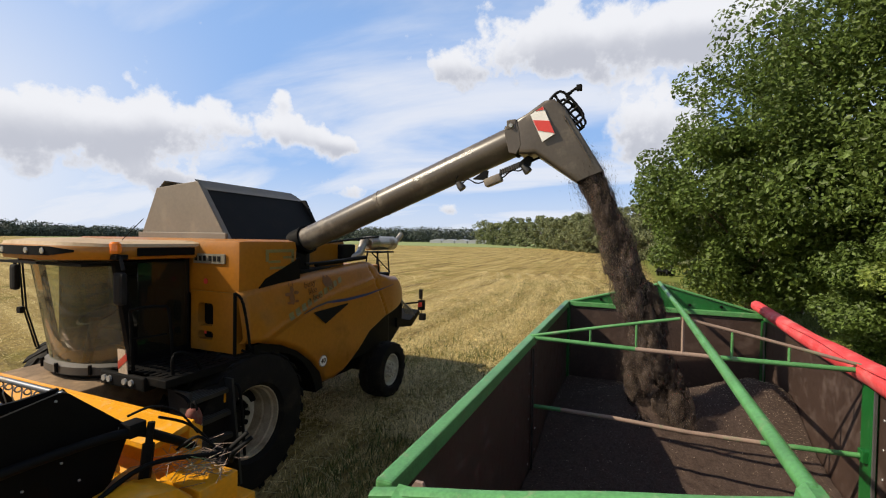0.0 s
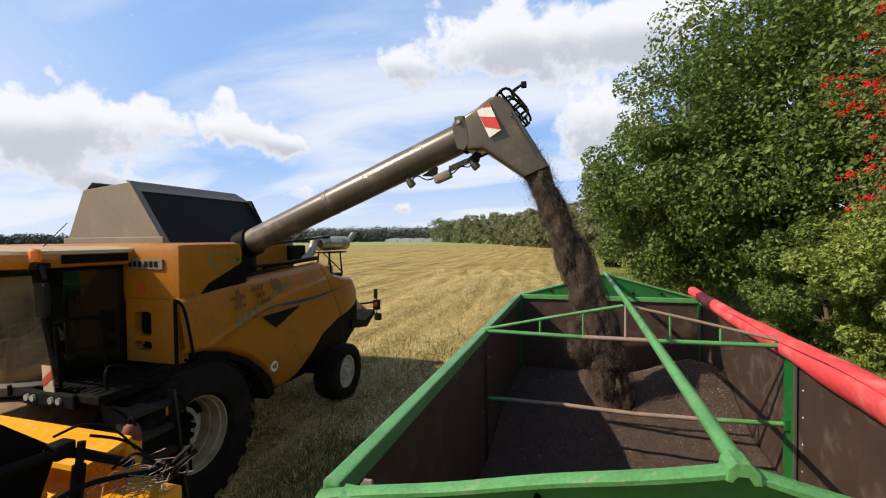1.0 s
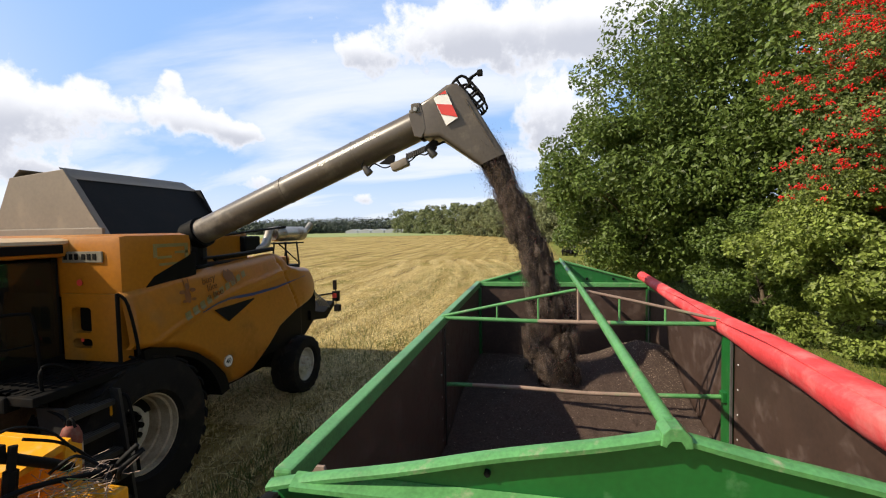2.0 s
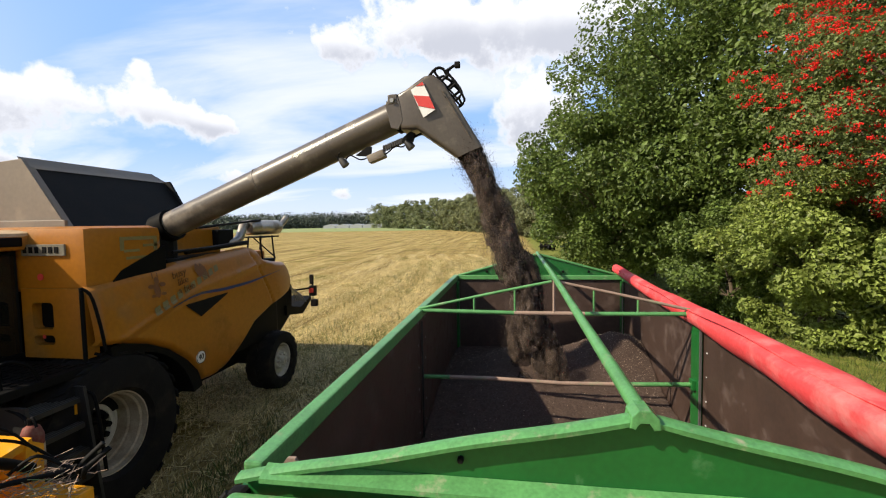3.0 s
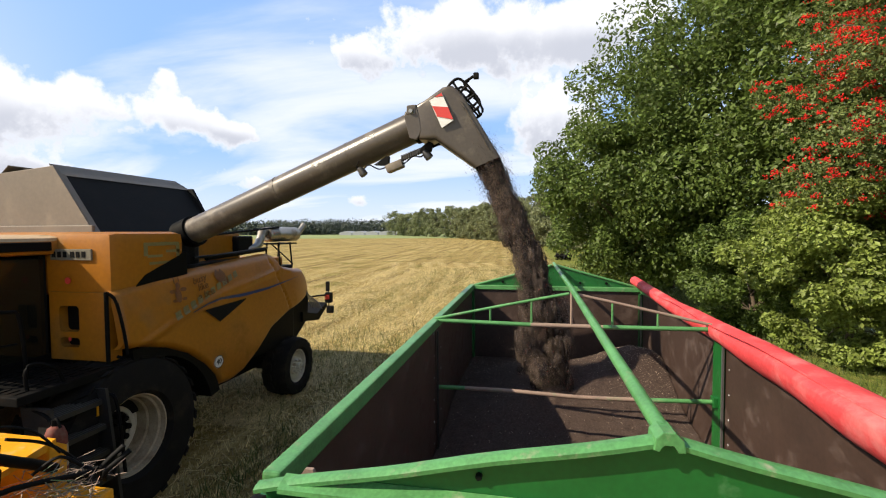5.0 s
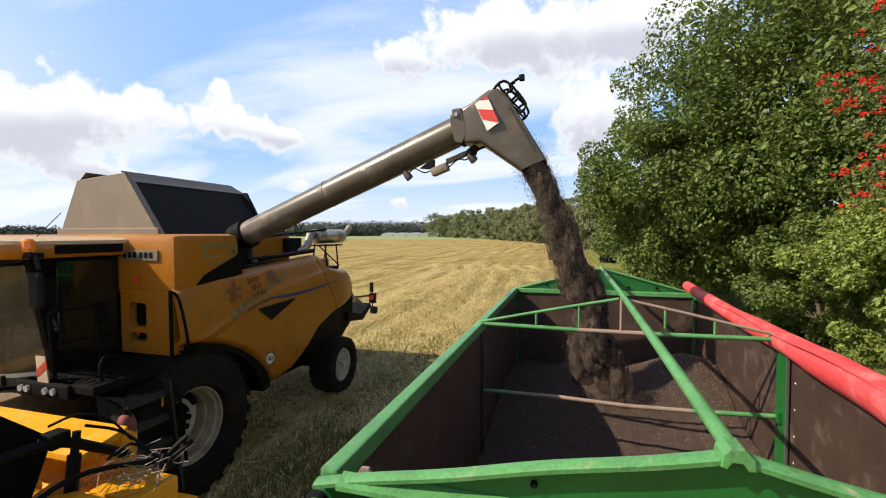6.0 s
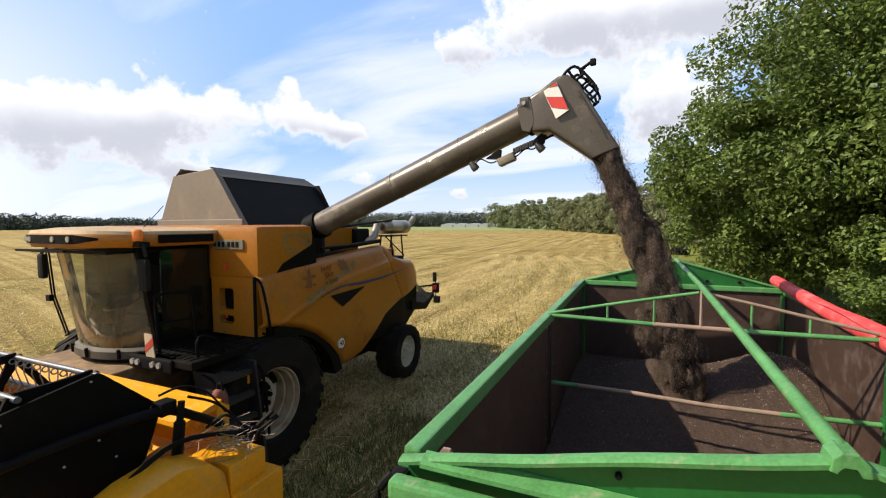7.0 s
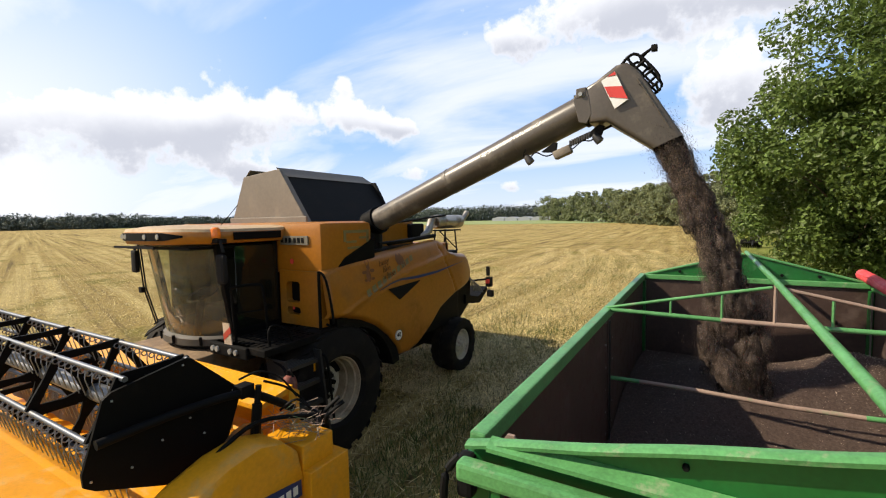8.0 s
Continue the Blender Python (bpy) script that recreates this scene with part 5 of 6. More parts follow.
    p = g0 + gz * 0.16 + Vector((0, 0.25, 0))
    tube(bm, [p, p + gz * 0.05 - gx * 0.05, p + gz * 0.1 - gx * 0.06], 0.014, 6)
    q = p + gz * 0.1 - gx * 0.06
    tube(bm, [q - gz * 0.05 + Vector((0, 0, 0.02)), q + gz * 0.07 + Vector((0, 0, 0.0))], 0.016, 8)
    box(bm, q.x + 0.05, q.x + 0.11, q.y - 0.03, q.y + 0.03, q.z + 0.01, q.z + 0.075, 0.012)
    part("camera_bracket", bm, M_BLACK, au, "small black camera on a bracket")
    # hinge lugs on the clamp, with a pale bolt
    bm = B()
    prism(bm, [(-1.66, 4.44), (-1.60, 4.55), (-1.53, 4.55), (-1.50, 4.44), (-1.47, 4.27), (-1.52, 4.18), (-1.60, 4.2)], "y", b_.y - 0.205, b_.y - 0.17, 0.008)
    lug = part("hinge_lug", bm, M_AUG, au, "grey hinge plate on the clamp")
    bm = B()
    lathe(bm, [(0, 0.03), (0.022, 0.03), (0.026, 0)], 8, pose(-1.58, b_.y - 0.205, 4.48, 0, 0, -90))
    part("hinge_bolt", bm, M_LENS, lug)
    # lamp, box and cable under the tube
    y = b_.y - 0.06
    bm = B()
    tube(bm, [(-2.03, y, 3.96), (-1.86, y, 3.95), (-1.47, y, 4.09), (-1.26, y, 4.17)], 0.013, 6)
    prism(bm, [(-2.04, 3.95), (-1.88, 3.935), (-1.87, 4.04), (-1.90, 4.04)], "y", y - 0.03, y + 0.03)
    prism(bm, [(-1.52, 4.07), (-1.40, 4.07), (-1.37, 4.16), (-1.42, 4.18), (-1.50, 4.12)], "y", y - 0.03, y + 0.03)
    part("light_bracket", bm, M_BLACK, au, "black bracket bar under the tube")
    for i in range(9):
        bm = B()
        x = -1.72 + 0.025 * i
        box(bm, x - 0.01, x + 0.01, y - 0.03, y + 0.03, 3.985 + 0.36 * (x + 1.72), 4.045 + 0.36 * (x + 1.72), 0.003)
        part("cable_clip", bm, M_STEP, au)
    bm = B()
    tube(bm, smooth_pts([(-2.23, y, 4.0), (-2.25, y - 0.02, 3.93), (-2.19, y, 3.90), (-2.1, y - 0.03, 3.95), (-1.98, y - 0.02, 3.9), (-1.84, y, 3.95), (-1.7, y - 0.03, 3.95), (-1.6, y, 4.03), (-1.5, y - 0.03, 4.02), (-1.42, y, 4.1)], 4), 0.008, 6)
    part("cable", bm, M_BLACK, au, "", 60)
    bm = B()
    box(bm, -0.10, 0.10, -0.06, 0.06, -0.045, 0.045, 0.022, Matrix.Translation((-1.80, y - 0.02, 3.925)) @ pose(0, 0, 0, 0, -20, 0))
    part("control_box", bm, M_GREY, au, "grey control box with rounded edges", 50)
    for x, z in ((-2.19, 3.88), (-1.44, 4.04)):
        bm = B()
        lathe(bm, [(0, -0.05), (0.03, -0.05), (0.045, 0.01), (0.045, 0.05), (0, 0.05)], 12, pose(x, y - 0.02, z, 0, 50, 0))
        part("work_lamp", bm, M_STEP, au, "", 40)
    # lettering along the tube
    xdir = d
    ydir = Vector((0, 0.3, 0.95))
    ydir = (ydir - xdir * ydir.dot(xdir)).normalized()
    zdir = xdir.cross(ydir)
    for t, body, size in ((0.675, "agrartechnik", 0.075), (0.81, "ALTENBERGE", 0.06)):
        o = a + (b_ - a) * t + zdir * 0.170
        m = Matrix((xdir, ydir, zdir)).transposed().to_4x4()
        m.translation = o
        text_part("lettering", body, size, m, M_WHITE, au, 0.001)
    return au


full_size(build_auger())


# ---- header ----
def build_header():
    HXR, HXL = -3.55, -8.8
    hd = thing("header", (CX, 0.8, 0.6), "yellow raised grain header with black reel", "header")
    # trough: floor, back wall, top rail
    prof_o = [(-0.62, 0.98), (0.0, 0.86), (0.6, 0.82), (1.0, 0.95), (1.2, 1.25), (1.22, 1.66), (1.12, 1.73), (1.1, 1.66), (1.08, 1.3), (0.9, 1.05), (0.55, 0.92), (0.0, 0.93), (-0.62, 1.03)]
    bm = B()
    prism(bm, prof_o, "x", HXL, HXR - 0.12)
    part("trough", bm, M_YEL_SUN, hd, "bright yellow header pan and back wall")
    bm = B()
    prism(bm, [(0.80, 1.62), (1.16, 1.67), (1.16, 1.73), (0.80, 1.66)], "x", HXL, HXR - 0.14)
    part("top_sheet", bm, M_YEL_SUN, hd)
    # cutter bar fingers
    bm = B()
    x = HXL
    while x < HXR:
        prism(bm, [(x, -0.6), (x + 0.04, -0.6), (x + 0.022, -0.74), (x + 0.018, -0.74)], "z", 0.985, 1.01)
        x += 0.0762
    box(bm, HXL, HXR, -0.64, -0.58, 0.975, 0.995)
    part("knife", bm, M_STEEL, hd, "steel cutter bar with fingers")
    # auger drum
    bm = B()
    tube(bm, [(HXL + 0.05, 0.62, 1.27), (HXR - 0.05, 0.62, 1.27)], 0.2, 20)
    part("intake_drum", bm, M_YEL_SUN, hd, "", 40)
    bm = B()
    for k in range(170):
        x0 = HXL + 0.1 + (HXR - HXL - 0.2) * k / 170
        a0, a1 = k * 0.42, (k + 1) * 0.42
        x1 = x0 + (HXR - HXL - 0.2) / 170
        v = [bm.verts.new((xx, 0.62 + r * math.cos(a), 1.27 + r * math.sin(a))) for xx, a, r in ((x0, a0, 0.19), (x0, a0, 0.3), (x1, a1, 0.3), (x1, a1, 0.19))]
        bm.faces.new(v)
    part("drum_flight", bm, M_STEEL, hd)
    # side wall cover and rear box
    bm = B()
    pr = [(-0.72, 1.02), (-0.45, 1.26), (-0.08, 1.49), (0.19, 1.58), (0.44, 1.61), (0.64, 1.55), (0.77, 1.42), (0.79, 1.2), (0.79, 0.85), (-0.3, 0.8)]
    prism(bm, pr, "x", HXR + 0.02, HXR + 0.38, 0.06)
    cov = part("drive_cover", bm, M_YEL_SUN, hd, "rounded yellow drive cover", 50)
    bm = B()
    prism(bm, [(0.40, 1.235), (0.77, 1.19), (0.77, 1.06), (0.34, 1.06)], "x", HXR + 0.381, HXR + 0.386)
    part("maker_badge", bm, M_BLUE, cov, "dark blue maker badge")
    for i in range(5):
        y = 0.42 + 0.066 * i
        bm = B()
        prism(bm, [(y, 1.095), (y + 0.045, 1.095), (y + 0.045, 1.165), (y, 1.165)], "x", HXR + 0.387, HXR + 0.390)
        part("badge_bar", bm, M_WHITE, cov)
    bm = B()
    box(bm, HXR - 0.0, HXR + 0.46, 0.80, 1.23, 0.75, 1.24, 0.012)
    box(bm, HXR - 0.05, HXR + 0.38, 0.80, 1.13, 1.22, 1.44, 0.012)
    part("end_box", bm, M_YEL_SUN, hd, "yellow end box")
    # reel shield, black
    sx = HXR - 0.2
    bm = B()
    pts = [(-0.29, 2.11), (-0.24, 2.145), (0.24, 2.235), (0.29, 2.22), (0.65, 1.88), (0.665, 1.81), (0.48, 1.33), (0.40, 1.28), (0.24, 1.28), (-0.36, 1.55), (-0.42, 1.60), (-0.425, 1.68)]
    prism(bm, pts, "x", sx - 0.012, sx + 0.012)
    shd = part("reel_shield", bm, M_BLACK2, hd, "black steel reel end shield with bolts")
    for y, z in ((0.22, 2.19), (0.60, 1.87), (-0.38, 1.62), (-0.24, 2.09), (0.45, 1.38), (-0.05, 1.85), (0.05, 1.7), (0.25, 1.78), (-0.15, 1.6), (0.35, 1.62)):
        bm = B()
        lathe(bm, [(0, 0.02), (0.007, 0.02), (0.009, 0.012)], 8, Matrix.Translation((sx, y, z)))
        part("bolt", bm, M_LENS, shd)
    # reel
    rc = Vector((0, 0.08, 1.84))
    bm = B()
    tube(bm, [(HXL + 0.2, rc.y, rc.z), (sx - 0.02, rc.y, rc.z)], 0.07, 14)
    part("reel_tube", bm, M_STEEL, hd, "", 40)
    R = 0.42
    bm = B()
    coil = [(0.004 + 0.012 * k / 16, -0.028 + 0.02 * math.cos(k * 0.785), -0.025 + 0.02 * math.sin(k * 0.785)) for k in range(17)]
    tube(bm, [(0, 0, 0)] + coil + [(0.03, -0.02, -0.09), (0.03, 0.02, -0.25)], 0.0045, 4)
    TINE = bpy.data.meshes.new("reel_tine")
    bm.to_mesh(TINE)
    bm.free()
    TINE.materials.append(M_STEEL)
    angs = [radians(a + 62) for a in range(0, 360, 60)]
    ps = [(rc.y + R * math.cos(a), rc.z + R * math.sin(a)) for a in angs]
    for y, z in ps:
        bm = B()
        tube(bm, [(HXL + 0.2, y, z), (sx - 0.02, y, z)], 0.02, 10)
        part("reel_bar", bm, M_BAR, hd, "blue-grey steel reel bar", 60)
        xx = HXL + 0.3
        while xx < sx - 0.05:
            tine = bpy.data.objects.new("reel_tine", TINE)
            scene.collection.objects.link(tine)
            tine.location = Vector((xx, y, z)) - base_of(hd)
            tine.parent = hd
            xx += 0.115
    xs_ = [sx - 0.08 - 1.0 * i for i in range(6)]
    for x in xs_:
        bm = B()
        lathe(bm, [(0, 0.012), (0.10, 0.012), (0.10, -0.012), (0, -0.012)], 12, Matrix.Translation((x, rc.y, rc.z)))
        star = part("reel_star", bm, M_BLACK2, hd, "black pressed reel star plate")
        for i in range(6):
            (y, z), (y2, z2) = ps[i], ps[(i + 1) % 6]
            for name, (ya, za), (yb, zb_), wa, wb_ in (("star_arm", (rc.y, rc.z), (y, z), 0.075, 0.04), ("star_link", (y, z), (y2, z2), 0.034, 0.034)):
                dy, dz = yb - ya, zb_ - za
                l = math.hypot(dy, dz)
                ny_, nz_ = -dz / l, dy / l
                mid = (ya + yb) / 2, (za + zb_) / 2
                wm = 0.026
                bm = B()
                prism(bm, [(ya + ny_ * wa, za + nz_ * wa), (mid[0] + ny_ * wm, mid[1] + nz_ * wm), (yb + ny_ * wb_, zb_ + nz_ * wb_), (yb - ny_ * wb_, zb_ - nz_ * wb_), (mid[0] - ny_ * wm, mid[1] - nz_ * wm), (ya - ny_ * wa, za - nz_ * wa)], "x", x - 0.01 - 0.003 * (name == "star_link"), x + 0.01 + 0.003 * (name == "star_link"))
                part(name, bm, M_BLACK2, star)
    # reel arm
    bm = B()
    tube(bm, smooth_pts([(sx + 0.06, -0.36, 1.86), (sx + 0.08, 0.1, 1.88), (sx + 0.12, 0.60, 1.86), (sx + 0.15, 0.86, 1.72), (sx + 0.12, 1.1, 1.55)], 4), 0.034, 8)
    box(bm, sx + 0.04, sx + 0.16, 0.58, 0.70, 1.82, 1.92, 0.01)
    part("reel_arm", bm, M_BLACK, hd, "black reel arm", 50)
    bm = B()
    tube(bm, [(sx + 0.18, 0.72, 1.9), (sx + 0.18, 0.66, 1.45)], 0.025, 8)
    tube(bm, [(sx + 0.18, 0.70, 1.75), (sx + 0.18, 0.67, 1.5)], 0.04, 8)
    part("lift_cylinder", bm, M_BLACK, hd)
    bm = B()
    tube(bm, smooth_pts([(HXR + 0.15, -0.3, 1.3), (HXR + 0.12, 0.2, 1.55), (HXR + 0.1, 0.6, 1.66), (HXR + 0.2, 1.0, 1.58), (HXR + 0.3, 1.15, 1.56)], 4), 0.018, 8)
    part("edge_tube", bm, M_BLACK, hd, "", 60)
    for r, pts in ((0.009, [(sx + 0.1, 0.6, 1.97), (sx + 0.16, 0.75, 2.0), (sx + 0.2, 0.92, 1.9), (sx + 0.24, 1.05, 1.7)]),
                   (0.011, [(sx + 0.14, 0.8, 1.9), (sx + 0.2, 1.0, 1.78), (sx + 0.3, 1.12, 1.6), (sx + 0.45, 1.05, 1.55)]),
                   (0.011, [(sx + 0.2, 0.9, 1.62), (sx + 0.3, 1.0, 1.7), (sx + 0.4, 1.1, 1.58), (sx + 0.5, 1.1, 1.6)]),
                   (0.018, [(HXR + 0.28, 1.12, 1.5), (HXR + 0.32, 1.1, 1.6), (HXR + 0.42, 1.18, 1.72)]),
                   (0.018, [(HXR + 0.32, 1.12, 1.5), (HXR + 0.36, 1.1, 1.58), (HXR + 0.45, 1.2, 1.68)])):
        bm = B()
        tube(bm, smooth_pts(pts, 5), r, 6)
        part("hydraulic_hose", bm, M_BLACK, hd, "black hydraulic hose", 60)
    # feeder house towards the cab
    bm = B()
    prism(bm, [(1.15, 0.95), (1.15, 1.7), (2.5, 1.75), (2.5, 1.1)], "x", CX - 0.7, CX + 0.75, 0.02)
    part("feeder_house", bm, mat("dusty_feeder", (0.2, 0.13, 0.07), 0.8, vary=0.3, dirt=(0.35, 0.24, 0.14), dirt_amt=0.5), hd, "dusty feeder house covered in chaff")
    rng = np.random.default_rng(12)
    chaff = B()
    for k in range(130):
        x, y = rng.uniform(HXR - 0.1, HXR + 0.35), rng.normal(0.98, 0.1)
        z = 1.46 + rng.uniform(0, 0.12)
        a, e, l = rng.uniform(0, 6.28), rng.uniform(-0.4, 0.6), rng.uniform(0.05, 0.22)
        tube(chaff, [(x, y, z), (x + l * math.cos(a), y + l * math.sin(a), z + l * e)], 0.003, 3)
    full_size(hd)
    tagged(full_size(part("straw_tuft", chaff, M_RUST, None)), "dry straw caught on the header corner", "straw", kind="stuff")


build_header()


def build_extinguisher():
    ex = thing("fire_extinguisher", (-4.15, 1.5, 1.3), "dusty dark red fire extinguisher with pale label", "fire extinguisher")
    bm = B()
    lathe(bm, [(0, -0.02), (0.06, -0.02), (0.075, 0.02), (0.075, 0.34), (0.055, 0.4), (0.025, 0.42), (0, 0.42)], 18, pose(-4.14, 1.5, 1.22, 0, -90, 0))
    part("cylinder", bm, mat("dusty_red", (0.17, 0.03, 0.018), 0.7, vary=0.25, dirt=(0.2, 0.12, 0.08), dirt_amt=0.4, dirt_scale=8), ex, "", 40)
    bm = B()
    lathe(bm, [(0.0765, 0.08), (0.0765, 0.26)], 18, pose(-4.14, 1.5, 1.22, 0, -90, 0))
    part("label_band", bm, M_CHAFF, ex)
    bm = B()
    tube(bm, [(-4.14, 1.5, 1.62), (-4.14, 1.5, 1.69)], 0.025, 8)
    tube(bm, smooth_pts([(-4.14, 1.5, 1.68), (-4.08, 1.47, 1.71), (-4.05, 1.47, 1.64)], 4), 0.012, 6)
    box(bm, -4.3, -4.16, 1.47, 1.59, 1.4, 1.46)
    part("valve", bm, M_BLACK, ex)
    full_size(ex)


build_extinguisher()


# ---- trees ----
def leaf_cloud(centres, radii, per, size, seed, flat=0.8, shell=0.55):
    """Leaf quads on many clumps; returns vertices and faces."""
    rng = np.random.default_rng(seed)
    cs = np.repeat(centres, per, 0)
    rs = np.repeat(radii, per, 0)
    n = len(cs)
    d = rng.normal(size=(n, 3))
    d /= np.linalg.norm(d, axis=1)[:, None]
    rr = (shell + (1 - shell) * rng.random(n) ** 0.6)[:, None]
    p = cs + d * rs[:, None] * rr * np.array([1, 1, flat])
    nrm = d * 0.7 + rng.normal(size=(n, 3)) * 0.6 + np.array([0, 0, 0.5])
    nrm /= np.linalg.norm(nrm, axis=1)[:, None]
    t = np.cross(nrm, rng.normal(size=(n, 3)))
    t /= np.linalg.norm(t, axis=1)[:, None]
    b = np.cross(nrm, t)
    s = (size * rng.uniform(0.6, 1.35, n))[:, None]
    v = np.stack([p - t * s, p + b * s * 0.55 + nrm * s * 0.12, p + t * s, p - b * s * 0.55 + nrm * s * 0.12], 1).reshape(-1, 3)
    return v, np.arange(4 * n).reshape(-1, 4)


def build_tree(name, x, y, height, rad, low, material, size, clumps, per, seed, label, category, berries=0, squash=(1, 1), group=""):
    rng = np.random.default_rng(seed)
    tr = thing(name, (x, y, 0), label, category, group)
    bm = B()
    limbs = []
    tube(bm, smooth_pts([(x, y, 0), (x + 0.1, y, height * 0.25), (x - 0.1, y + 0.1, height * 0.55), (x, y, height * 0.85)], 4), 0.035 * height * 0.6, 10, 0.03)
    mid, half = (low + height) / 2, (height - low) / 2
    cs, rs = [], []
    for k in range(clumps):
        a = rng.uniform(0, 2 * np.pi)
        h = rng.uniform(-1, 1)
        w = math.sqrt(max(0, 1 - abs(h) ** 2.6)) * (0.80 + 0.3 * rng.random())
        q = rng.random() ** 0.45
        c = np.array([x + rad * squash[0] * w * q * math.cos(a), y + rad * squash[1] * w * q * math.sin(a), mid + half * h * 0.96])
        cs.append(c)
        rs.append(rad * rng.uniform(0.13, 0.26))
        if k % 5 == 0:
            z0 = max(0.2 * height, c[2] - rad * 0.5)
            limb = B()
            limbs.append(limb)
            tube(limb, smooth_pts([(x, y, z0), tuple((np.array([x, y, z0]) + c) / 2 + np.array([0, 0, 0.2])), tuple(c)], 3), 0.05 * height / 10, 5, 0.008)
    trunk = part("trunk", bm, M_BARK, tr, "grey-brown trunk", 60)
    for limb in limbs:
        part("limb", limb, M_BARK, trunk)
    v, f = leaf_cloud(np.array(cs), np.array(rs), per, size, seed + 1)
    mesh_of("crown", v, f, material, tr, "dense leafy crown")
    if berries:
        spots = []
        pick = rng.choice(len(cs), berries)
        for i in pick:
            d = rng.normal(size=3) + np.array([-0.7, -0.9, 0.2])
            d /= np.linalg.norm(d)
            c = cs[i] + d * rs[i] * 0.98
            for k in range(16):
                spots.append(c + rng.normal(size=3) * np.array([0.05, 0.05, 0.03]))
        # small eight-sided berries
        octa = np.array([(1, 0, 0), (-1, 0, 0), (0, 1, 0), (0, -1, 0), (0, 0, 1), (0, 0, -1)]) * 0.02
        v = (np.array(spots)[:, None] + octa[None]).reshape(-1, 3)
        tri = np.array([(0, 2, 4), (2, 1, 4), (1, 3, 4), (3, 0, 4), (2, 0, 5), (1, 2, 5), (3, 1, 5), (0, 3, 5)])
        f = (tri[None] + 6 * np.arange(len(spots))[:, None, None]).reshape(-1, 3)
        tagged(mesh_of("berry_mass", v, f, M_BERRY, tr, "clusters of red berries"), kind="stuff")
    return tr


build_tree("maple_tree", 7.75, 18.2, 13.1, 5.9, 1.4, M_LEAF, 0.088, 250, 520, 11, "tall dense green field maple at the field edge", "tree", squash=(1.0, 1.0))
build_tree("maple_sapling", 3.9, 18.6, 8.0, 4.0, 1.3, M_LEAF, 0.085, 120, 420, 15, "young field maple leaning out over the grass", "tree")
build_tree("maple_tree", 11.0, 13.0, 15.5, 5.0, 1.0, M_LEAF, 0.10, 170, 380, 21, "dense green tree behind the rowan", "tree")
build_tree("hazel_bush", 7.0, 10.6, 4.2, 2.2, 0.1, M_LEAF2, 0.056, 120, 480, 31, "light green hazel bush", "bush")
build_tree("hazel_bush", 8.4, 7.2, 4.2, 2.6, 0.1, M_LEAF2, 0.056, 130, 480, 41, "light green hazel bush", "bush")
build_tree("hazel_bush", 9.4, 3.4, 5.0, 2.8, 0.1, M_LEAF2, 0.065, 90, 300, 45, "light green hazel bush", "bush")
build_tree("hazel_bush", 6.4, 13.8, 3.6, 2.0, 0.1, M_LEAF, 0.06, 100, 400, 51, "dark green hedge bush", "bush")
build_tree("rowan_tree", 7.6, 8.9, 9.4, 2.9, 3.4, M_LEAF3, 0.042, 170, 330, 61, "rowan tree with bright red berry clusters", "tree", berries=1000)
build_tree("rowan_tree", 10.2, 5.0, 9.0, 2.6, 2.4, M_LEAF3, 0.06, 80, 200, 71, "rowan tree with bright red berry clusters", "tree", berries=120)


def build_hedge():
    rng = np.random.default_rng(77)
    line = ((4.6, 26), (4.8, 34), (5.5, 44), (6.0, 56), (4, 72), (0, 92), (-6, 115), (-16, 145), (-32, 190), (-60, 250), (-95, 320), (-136, 400))
    xs = [p[0] for p in line]
    ys = [p[1] for p in line]
    y, k = 25.0, 0
    while y < 400:
        x = float(np.interp(y, ys, xs))
        h = (rng.uniform(6.0, 9.5) + 0.03 * max(0, y - 50)) * 1.12 if y > 45 else rng.uniform(5.0, 7.5)
        r = h * rng.uniform(0.42, 0.6)
        sc = 0.10 + y * 0.0014
        build_tree("hedge_tree", x + r * 0.8 + rng.uniform(-0.5, 1.5), y, h, r, 0.2, M_LEAFHAZE if y > 40 else M_LEAF, sc, 46, max(60, int(210 - y * 0.4)), 100 + k, "green deciduous tree in the field hedge", "tree", group="hedge trees")
        y += r * (0.95 + 0.004 * y)
        k += 1


build_hedge()


def build_far_woods():
    """A low dark belt of woodland round the horizon, one uncountable mass."""
    rng = np.random.default_rng(5)
    cs, rs = [], []
    for a in np.linspace(radians(-6), radians(115), 900):
        d = 620 + 60 * math.sin(a * 9) + rng.uniform(-25, 25)
        h = 19 + 3 * math.sin(a * 5.3 + 1) + rng.uniform(-3, 3.5) - (9 if a > radians(50) else 0)
        cs.append((-d * math.sin(a), d * math.cos(a), h * 0.45))
        rs.append(h * 0.55)
    v, f = leaf_cloud(np.array(cs), np.array(rs), 150, 1.25, 9, 1.0, 0.5)
    # the bluish haze of the distance is put into this leaf colour
    tagged(mesh_of("far_woods", v, f, mat("far_wood_hazed_leaf", (0.075, 0.095, 0.075), 0.8, vary=0.2, scale=0.02, rand=0.35)), "dark belt of distant woodland", "woodland", kind="stuff")


build_far_woods()


def build_greenhouse():
    bm = B()
    for i in range(5):
        x = -190 + i * 14
        prism(bm, [(x, 0), (x + 13, 0), (x + 13, 2.6), (x + 6.5, 4.2), (x, 2.6)], "y", 420, 440)
    tagged(part("greenhouse", bm, mat("far_glasshouse", (0.30, 0.32, 0.34), 0.6, vary=0.1)), "pale low greenhouse far across the field", "greenhouse")


build_greenhouse()


